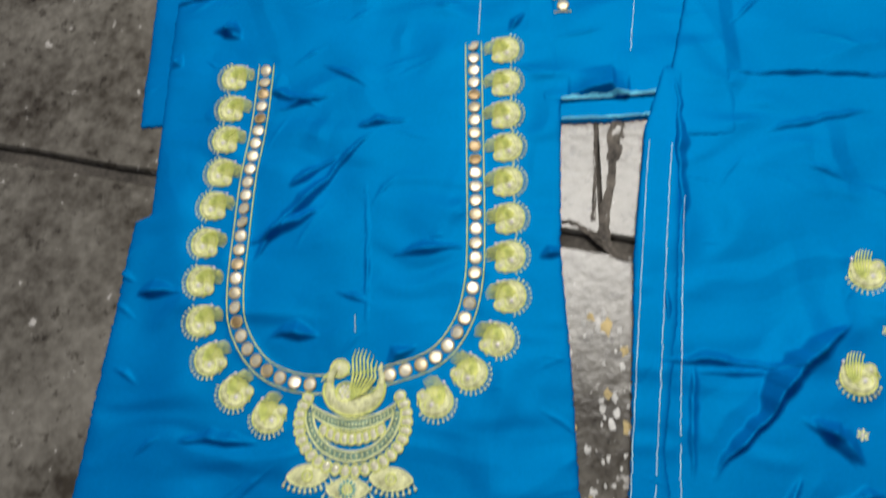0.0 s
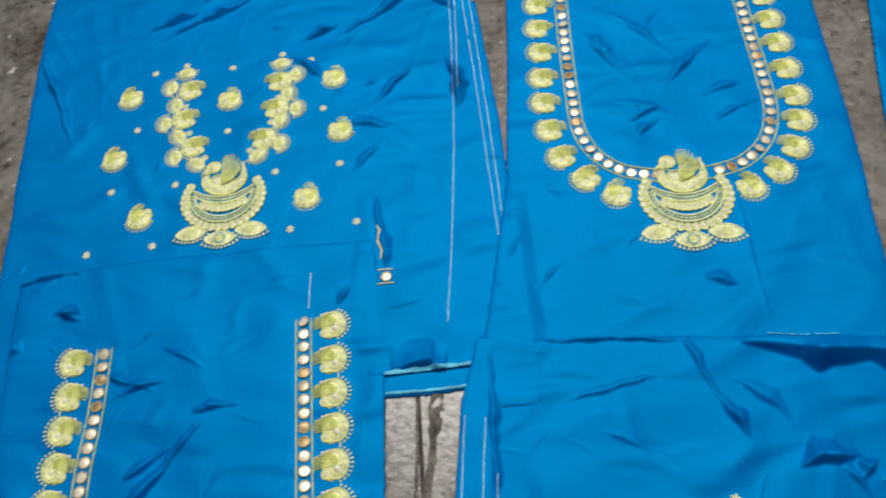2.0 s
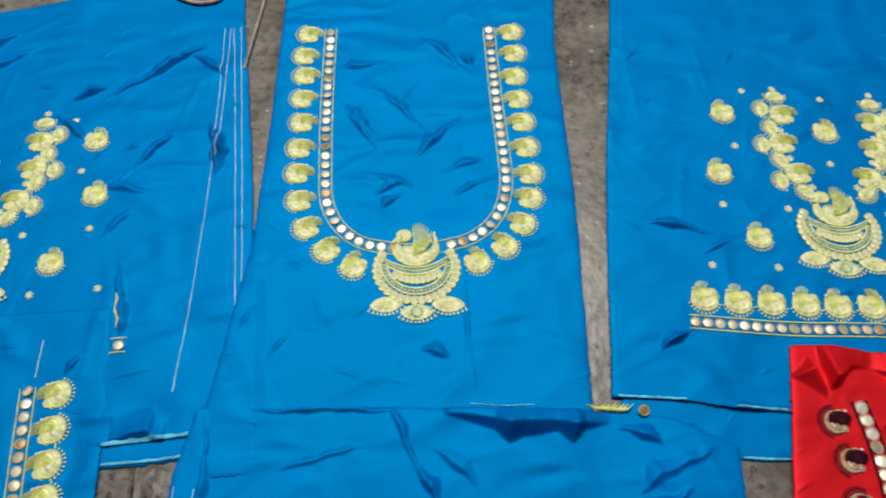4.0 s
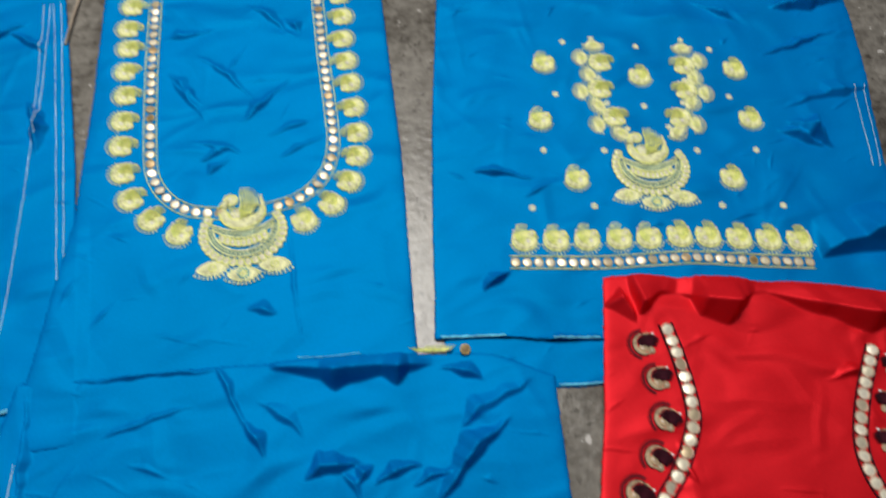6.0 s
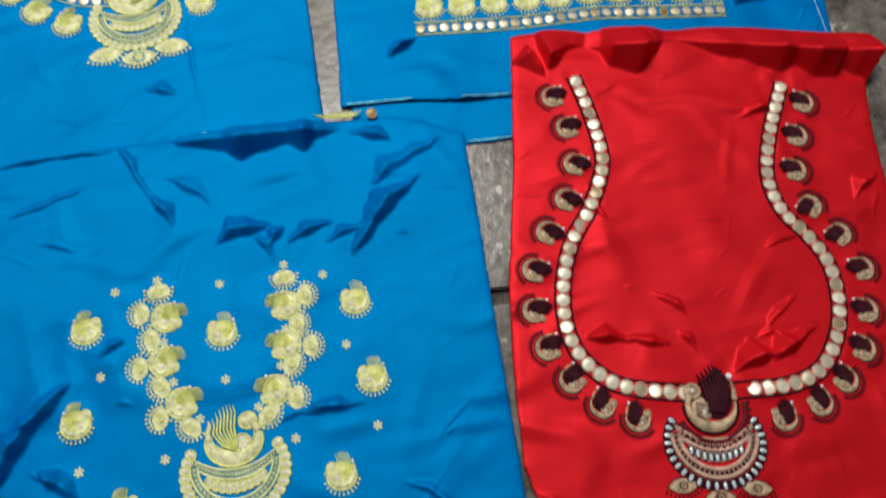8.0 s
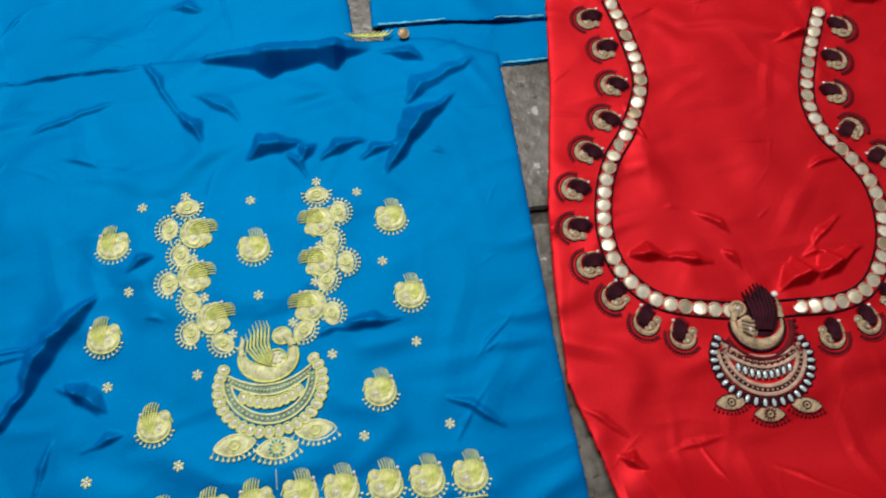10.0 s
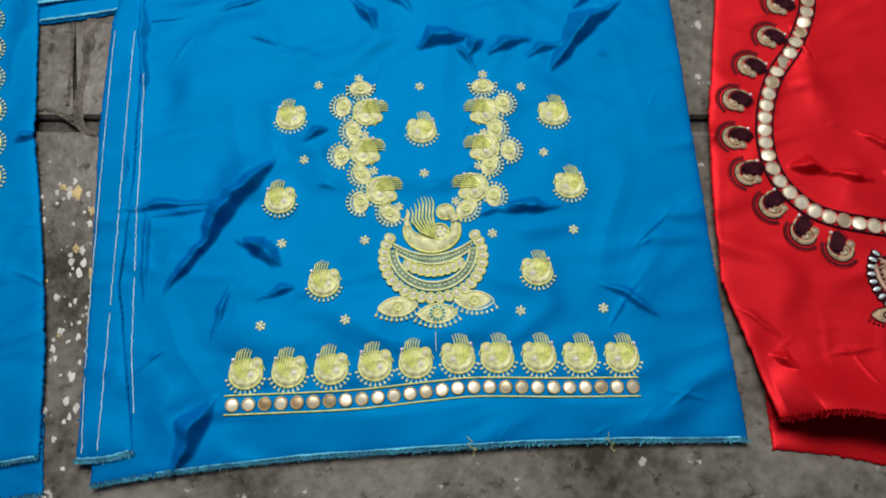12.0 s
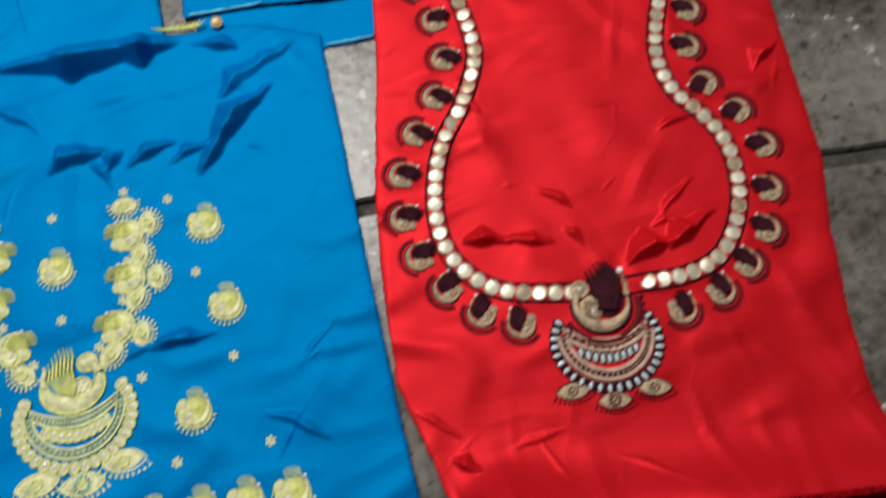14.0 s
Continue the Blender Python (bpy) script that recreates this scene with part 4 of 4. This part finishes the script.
def neckline(cloth, neck, left, right, centre, turn, mirrored, red=False, size=1.05):
    curve = spline(neck, 300)
    cloth.stiff += [(x, y, 0.016) for x, y in left + right] + [(*centre, 0.045)] + [(x, y, 0.008) for x, y in even(curve, 50)]
    cloth.build()
    band(cloth, neck, RED_MIRROR if red else GOLD_MIRROR, MAROON if red else LIME, 0.0104, 0.0058, 6.0, (curve[len(curve) // 2][0], curve[len(curve) // 2][1], 0.021), 0.0009 if red else 0.0005)
    for side, mirr in ((left, False), (right, True)):
        for x, y in side:
            near = curve[np.argmin(np.linalg.norm(curve - (x, y), axis=1))]
            a = math.atan2(near[1] - y, near[0] - x) - math.pi / 2
            sew("peacock_motif", RED_PEACOCK if red else PEACOCK, cloth, x, y, a, mirr, 0.97 if red else 0.98)
    pendant(cloth, centre[0], centre[1], radians(turn), mirrored, red, size)


def garland(cloth, put, turn, centre, mirrored, row=True, scale=1.0):
    spots = [put(p) for p in MOTIFS + GARLAND + (ROW if row else [])]
    cloth.stiff += [(x, y, 0.015) for x, y in spots] + [(*centre, 0.045)] + [(*put(p), 0.012) for p in BUDS]
    if row:
        cloth.stiff += [(x, y, 0.009) for x, y in even(spline([put(p) for p in BAND], 100), 40)]
    cloth.build()
    for i, p in enumerate(MOTIFS):
        sew("peacock_motif", PEACOCK, cloth, *put(p), radians(turn), i in (1, 2, 4, 6), 0.95 * scale)
    for i, p in enumerate(GARLAND):
        sew("peacock_motif", PEACOCK, cloth, *put(p), radians(turn + (-75 if i < 3 else 75)), i >= 3, 0.98 * scale)
    for p, a in zip(BUDS, BUD_TURNS):
        sew("bud_motif", BUD, cloth, *put(p), radians(turn + a), False, 1.16 * scale)
    for p in FLOWERS + STUDS:
        sew("flower_stud", FLOWER, cloth, *put(p), radians(turn + 20), False, scale)
    if row:
        for i, p in enumerate(ROW):
            sew("peacock_motif", PEACOCK, cloth, *put(p), radians(turn), i >= 5, 0.99 * scale)
        band(cloth, [put(p) for p in BAND], GOLD_MIRROR, LIME, 0.0103, 0.006, 4.0)
    pendant(cloth, centre[0], centre[1], radians(turn), mirrored)


def affine(a, b, c, d, e, f):
    return lambda p: (a * p[0] + b * p[1] + c, d * p[0] + e * p[1] + f)


# broad faces turned from the light: the ruffled red top, and sagging folds in two blue cloths
red_front.drapes.append((0.641, 0.388, 0.942, 0.308, [(0.07, -14, -14.0), (0.09, -33, -25.4), (0.17, -12, -10.2), (0.2, -10, -10.0), (0.235, -14, -12.2), (0.27, -30, -20.5), (0.34, -36, -23.4), (0.38, -20, -13.7), (0.425, -6, -5.5), (0.45, -5, -4.5), (0.6, -22, -15.7), (0.72, -35, -24.2), (0.77, -29, -21.4), (0.82, -40, -27.9), (0.885, -40, -27.9), (0.9, -30, -22.4), (0.94, -38, -26.8), (1.0, -48, -32.2)], 2.1, 0.04))
back_right.drapes.append((0.843, 0.371, 0.934, 0.364, [(0.0, 0, 0.0), (0.08, 0, 5.4), (0.22, 1, 9.6), (0.42, 2, 11.0), (0.55, 1, 15.4), (0.82, 0, 17.6), (0.98, 1, 11.3), (1.0, 1, 9.6)], 1.7, 0.035))
back_front.drapes.append((0.352, 0.361, 0.482, 0.340, [(0.0, 0, 0.0), (0.06, -2, 0.4), (0.3, -10, -3.4), (0.4, -20, -7.4), (0.5, -14, -4.4), (0.68, -9, -2.4), (0.78, -17, -5.6), (0.84, -6, -1.2), (1.0, 0, 0.0)], 1.6, 0.03))
back_left.drapes.append((0.098, 0.365, 0.138, 0.363, [(0.0, 0, 1), (0.5, 0, 5), (0.72, 0, 6), (0.8, -2, 2), (1.0, -2, 0)], 1.6, 0.02))
# its lower corner lies over the neighbouring cloth
front_mid.extra.append(lambda x, y: 0.0025 * np.clip((0.53 - y) / 0.03, 0, 1) * np.clip((0.215 - x) / 0.01, 0, 1))
HEM_X, HEM_Y = np.array(RED_HEM).T
# the red hem stands up off the floor in a long, low arch
red_front.extra.append(lambda x, y: (0.022 + 0.003 * np.sin(x * 46)) * np.exp(-((y - np.interp(x, HEM_X, HEM_Y)) / 0.026) ** 2) * np.clip((x - 0.545) / 0.02, 0.25, 1))
# folded back edges stand up a little
back_right.extra.append(lambda x, y: 0.0008 * np.exp(-((y - (0.361 - 0.19 * (x - 0.487))) / 0.006) ** 2))
back_left.extra.append(lambda x, y: 0.0010 * np.exp(-((y - 0.364) / 0.006) ** 2) * (x > 0.08))
neckline(front_left, A_NECK, A_LEFT, A_RIGHT, (-0.042, 0.141), 1, True)
neckline(front_mid, B_NECK, B_LEFT, B_RIGHT, (0.343, 0.489), -3, True, False, 1.06)
neckline(red_front, R_NECK, R_LEFT, R_RIGHT, (0.674, 0.032), -16, True, True)
garland(back_front, lambda p: p, -8, (0.352, 0.107), False)
garland(back_left, affine(1.0035, -0.1303, -0.3790, 0.1600, 1.0461, 0.3702), 1, (-0.042, 0.534), True, False)
garland(back_right, affine(1.0414, 0.1053, 0.3493, -0.0356, 1.0856, 0.3892), -10, (0.722, 0.492), True, True, 1.05)

under = []
for name, of, left, right, bottom, top, base, seed in (
    ("hem_layer", back_left, [(0.08, 0.346), (0.08, 0.385)], [(0.165, 0.347), (0.172, 0.385)], [(0.08, 0.346), (0.12, 0.345), (0.165, 0.347)], [(0.08, 0.385), (0.172, 0.385)], -0.0007, 31),
    ("hem_layer", front_left, [(-0.216, 0.001), (-0.214, 0.05)], [(0.090, 0.0), (0.091, 0.05)], [(-0.216, 0.001), (-0.06, 0.003), (0.090, 0.0)], [(-0.214, 0.05), (0.091, 0.05)], -0.0012, 32),
    ("hem_layer", back_right, [(0.492, 0.325), (0.497, 0.39)], [(0.68, 0.286), (0.70, 0.36)], [(0.492, 0.325), (0.576, 0.303), (0.62, 0.297), (0.68, 0.286)], [(0.497, 0.39), (0.70, 0.36)], -0.0016, 33),
    ("side_flap", back_front, [(0.112, 0.015), (0.124, 0.125), (0.134, 0.247), (0.147, 0.336), (0.163, 0.384)], [(0.147, 0.014), (0.143, 0.125), (0.156, 0.20), (0.166, 0.290), (0.176, 0.382)], [(0.112, 0.015), (0.130, 0.013), (0.147, 0.014)], [(0.163, 0.384), (0.176, 0.382)], 0.0034, 34),
    ("lower_layer", red_front, [(0.540, -0.057), (0.552, 0.0)], [(0.812, -0.145), (0.822, -0.08)], [(0.540, -0.057), (0.58, -0.069), (0.627, -0.087), (0.727, -0.119), (0.812, -0.145)], [(0.552, 0.0), (0.822, -0.08)], -0.0015, 35),
):
    layer = Cloth(name, "", "", of.mat, left, right, bottom, top, base, [], seed, 0.006, of.root)
    layer.build()
    under.append(layer)
chalk(under[3], [(0.149, 0.326), (0.145, 0.296), (0.124, 0.117), (0.116, 0.020)], 1)
chalk(under[3], [(0.164, 0.323), (0.159, 0.289), (0.132, 0.069), (0.126, 0.02)], 2)
chalk(back_front, [(0.168, 0.284), (0.151, 0.112), (0.148, 0.039)], 3)
chalk(back_left, [(0.170, 0.785), (0.163, 0.611), (0.151, 0.475), (0.138, 0.371)], 4)
chalk(back_left, [(0.179, 0.785), (0.184, 0.648), (0.189, 0.461)], 5)
chalk(back_left, [(0.186, 0.785), (0.192, 0.584), (0.193, 0.471), (0.186, 0.414)], 6)
chalk(back_right, [(0.964, 0.551), (0.937, 0.455)], 7)
chalk(back_right, [(0.975, 0.549), (0.942, 0.447)], 8)
chalk(back_right, [(0.920, 0.373), (0.912, 0.319)], 9)
chalk(back_left, [(0.176, 0.785), (0.172, 0.70), (0.168, 0.62)], 10)
chalk(front_left, [(0.035, 0.454), (0.034, 0.422)], 11, 0.0006)
chalk(front_left, [(-0.044, 0.197), (-0.045, 0.208)], 12, 0.0006)
chalk(back_front, [(0.344, 0.055), (0.342, 0.042)], 13, 0.0006)
fray(back_front, [(0.120, -0.001), (0.167, -0.002), (0.236, -0.007), (0.306, -0.015), (0.411, -0.029), (0.525, -0.049)], 21, 520, 0.0014)
fray(front_left, [(-0.05, 0.024), (0.089, 0.022)], 24, 160, 0.0014)
fray(under[1], [(-0.05, 0.003), (0.090, 0.0)], 25, 160, 0.0014)
fray(under[3], [(0.112, 0.015), (0.130, 0.013), (0.147, 0.014)], 28, 90, 0.0014)
fray(red_front, RED_HEM, 29, 380, 0.0014)



def selvedge(cloth, pts, seed, width=0.0026):
    """A pale, uneven selvedge strip lying along a folded edge."""
    rs = np.random.RandomState(seed)
    p = spline(pts, 90)
    inner = offset(p, 1.0) - p
    a = p + inner * (0.0004 + rs.normal(0, 0.0002, (90, 1)))
    b = p + inner * width * (0.8 + 0.10 * np.sin(np.arange(90) * 0.37 + seed)[:, None] + rs.normal(0, 0.05, (90, 1)))
    top = cloth.line((a + b) / 2, 0.0011)
    low, high = cloth.line(a, 0.0007), cloth.line(b, 0.0006)
    s = Shape().add(low + top + high, [(k, k + 1, 91 + k, 90 + k) for k in range(89)] + [(90 + k, 91 + k, 181 + k, 180 + k) for k in range(89)])
    part("selvedge", s.mesh("selvedge", BLUE_FRAY), cloth.root, None, "pale frayed selvedge strip")


selvedge(back_right, [(0.492, 0.3602), (0.52, 0.356), (0.545, 0.352)], 1)
selvedge(back_right, [(0.583, 0.342), (0.60, 0.339), (0.622, 0.335)], 2)
selvedge(under[2], [(0.578, 0.3035), (0.60, 0.3), (0.62, 0.298)], 3)
selvedge(back_left, [(0.092, 0.3615), (0.13, 0.362), (0.164, 0.3635)], 4, 0.004)
selvedge(under[0], [(0.092, 0.347), (0.13, 0.3465), (0.163, 0.348)], 5, 0.003)
selvedge(back_front, [(0.16, -0.001), (0.236, -0.006), (0.306, -0.014), (0.411, -0.028), (0.52, -0.047)], 6, 0.0018)
selvedge(under[3], [(0.113, 0.016), (0.130, 0.014), (0.145, 0.015)], 7, 0.002)
selvedge(front_left, [(-0.05, 0.0245), (0.03, 0.0235), (0.087, 0.0225)], 8, 0.002)
selvedge(front_mid, [(0.375, 0.3665), (0.40, 0.3625), (0.425, 0.3605)], 9, 0.0014)

# loose embroidery threads curling over the hem
for x, y, k in ((0.351, -0.017, 0), (0.437, -0.030, 1)):
    a = [(x + 0.0022 * math.sin(1.9 * q + k) + 0.0006 * q, y + 0.002 - 0.0018 * q + 0.0012 * math.cos(2.6 * q + k)) for q in range(7)]
    s = Shape().tube(back_front.line(spline(a, 30), 0.0012), 0.00018, 4)
    part("loose_thread", s.mesh("loose_thread", LIME), back_front.root, None, "curled loose pale green thread")

# the ends of hidden border rows that peep out from under the folded edges
peep = part("mirror", GOLD_MIRROR[0][0][1], back_left.root, back_left.lay(0.096, 0.443, 0.3, 0.0006))
part("ring", GOLD_MIRROR[0][1][1], peep)
s = Shape()
for dy in (0.0062, -0.0062):
    s.tube(back_left.line(np.array([(0.089, 0.443 + dy), (0.096, 0.4435 + dy), (0.102, 0.443 + dy)]), 0.0008), 0.0006, 5)
s.tube(back_left.line(np.array([(0.090, 0.490), (0.0925, 0.483), (0.0905, 0.474), (0.0935, 0.466), (0.092, 0.459)]), 0.0008), [0.0005, 0.0012, 0.0013, 0.001, 0.0005], 5)
part("stitched_edge", s.mesh("stitched_edge", GOLD), back_left.root)
peep = part("mirror", GOLD_MIRROR[0][0][1], back_front.root, back_front.lay(0.509, 0.347, 0.3, 0.0025) @ pose(0, 0, 0, 14, 0, 0))
part("ring", GOLD_MIRROR[0][1][1], peep)
for k in range(7):
    x = 0.470 + 0.0035 * k
    y = 0.3535 - 0.115 * (x - 0.47) * 1.2
    s = Shape().tube(back_front.line(np.array([(x - 0.006, y + 0.002), (x, y - 0.0015), (x + 0.006, y - 0.001), (x + 0.011, y + 0.0025)]), 0.0016 + 0.0002 * (k % 3)), [0.0004, 0.001, 0.001, 0.0003], 5)
    part("feather", s.mesh("feather", LIME), back_front.root)

# paint flecks, and mortar smeared over the upright joint, in the gap between the cloths
def flecks(name, mat, count, seed, size, label):
    rs = np.random.RandomState(seed)
    s = Shape()
    for k in range(count):
        y = rs.uniform(0.02, 0.215) if rs.rand() < 0.85 else rs.uniform(-0.12, 0.02)
        x, r = rs.uniform(0.088, 0.128), size * rs.uniform(0.25, 1.0) ** 1.6
        n = 9
        rim = [(x + r * rs.uniform(0.45, 1.2) * math.cos(6.283 * i / n), y + 1.4 * r * rs.uniform(0.45, 1.2) * math.sin(6.283 * i / n), GROUND + 0.0002) for i in range(n)]
        s.add(rim + [(x, y, GROUND + 0.0006)], [(i, (i + 1) % n, n) for i in range(n)])
    tagged(new(name, s.mesh(name, mat)), label, "paint flecks", kind="stuff")


flecks("paint_flecks", material("dried_white_paint", (0.62, 0.61, 0.58), rough=0.7, var=0.15, scale=(80, 600)), 95, 41, 0.0030, "dried white paint flecks on the stone floor")
flecks("paint_flecks", material("dried_ochre_paint", (0.62, 0.48, 0.22), rough=0.7, var=0.2, scale=(80, 600)), 9, 43, 0.0040, "dried ochre paint flecks on the stone floor")
OLD_MORTAR = material("old_mortar", (0.11, 0.095, 0.078), rough=0.75, var=0.4, scale=(60, 400), bump=0.8, bump_scale=300)


def smear(pts, widths, seed):
    """Rough mortar spread along a joint."""
    n, m = 60, 9
    rs = np.random.RandomState(seed)
    p = spline(pts, n)
    side = offset(p, 1.0) - p
    w = np.interp(np.linspace(0, 1, n), np.linspace(0, 1, len(widths)), widths) * MM
    v = []
    for i in range(n):
        left, right = (w[i] * (1 + 0.45 * noise.noise((i * 0.35, seed, k))) for k in (0.0, 5.0))
        for k in range(m):
            u = -1 + 2 * k / (m - 1)
            d = (left if u < 0 else right) * u
            v.append((p[i][0] + side[i][0] * d, p[i][1] + side[i][1] * d, GROUND - 0.0003 + 0.0016 * (1 - u ** 4) * (0.5 + noise.noise((u * 1.7, i * 0.25, seed)))))
    s = Shape().add(v, [(i * m + k, i * m + k + 1, (i + 1) * m + k + 1, (i + 1) * m + k) for i in range(n - 1) for k in range(m - 1)])
    part("mortar_smear", s.mesh("mortar_smear", OLD_MORTAR), floor)


smear([(0.129, 0.352), (0.128, 0.332), (0.123, 0.300), (0.117, 0.270), (0.119, 0.252), (0.128, 0.245), (0.142, 0.246)], (5.0, 7.0, 3.2, 3.6, 4.2, 3.0, 2.0), 47)
smear([(0.1155, 0.345), (0.114, 0.325), (0.113, 0.307), (0.110, 0.272)], (1.6, 1.5, 1.4, 1.8), 48)
smear([(0.082, 0.272), (0.095, 0.271), (0.107, 0.264), (0.116, 0.255)], (1.6, 2.0, 2.2, 2.4), 49)

# a loop of cord on the cloth, and a thin stick in the gap
s = Shape()
s.tube(back_left.line(spline([(0.105, 0.845), (0.122, 0.831), (0.140, 0.822), (0.157, 0.822), (0.166, 0.829), (0.172, 0.85)], 40), 0.003), 0.0021, 8)
cord = material("braided_brown_cord", (0.42, 0.27, 0.20), rough=0.7, var=0.3, scale=(120, 900), bump=0.8, bump_scale=700)
tagged(new("cord", s.mesh("cord", cord)), "thin pinkish brown cord looped on the blue cloth", "cord")
s = Shape()
s.tube([(0.191, 0.728, 0.001), (0.198, 0.765, 0.0005), (0.206, 0.805, -0.001), (0.214, 0.85, -0.0015)], (0.0012, 0.0016, 0.0016, 0.0014), 7)
stick_mat = material("dry_pale_wood", (0.34, 0.28, 0.21), rough=0.8, var=0.25, scale=(60, 500), bump=0.6, bump_scale=500)
tagged(new("stick", s.mesh("stick", stick_mat)), "thin pale wooden stick lying on the stone floor", "stick")
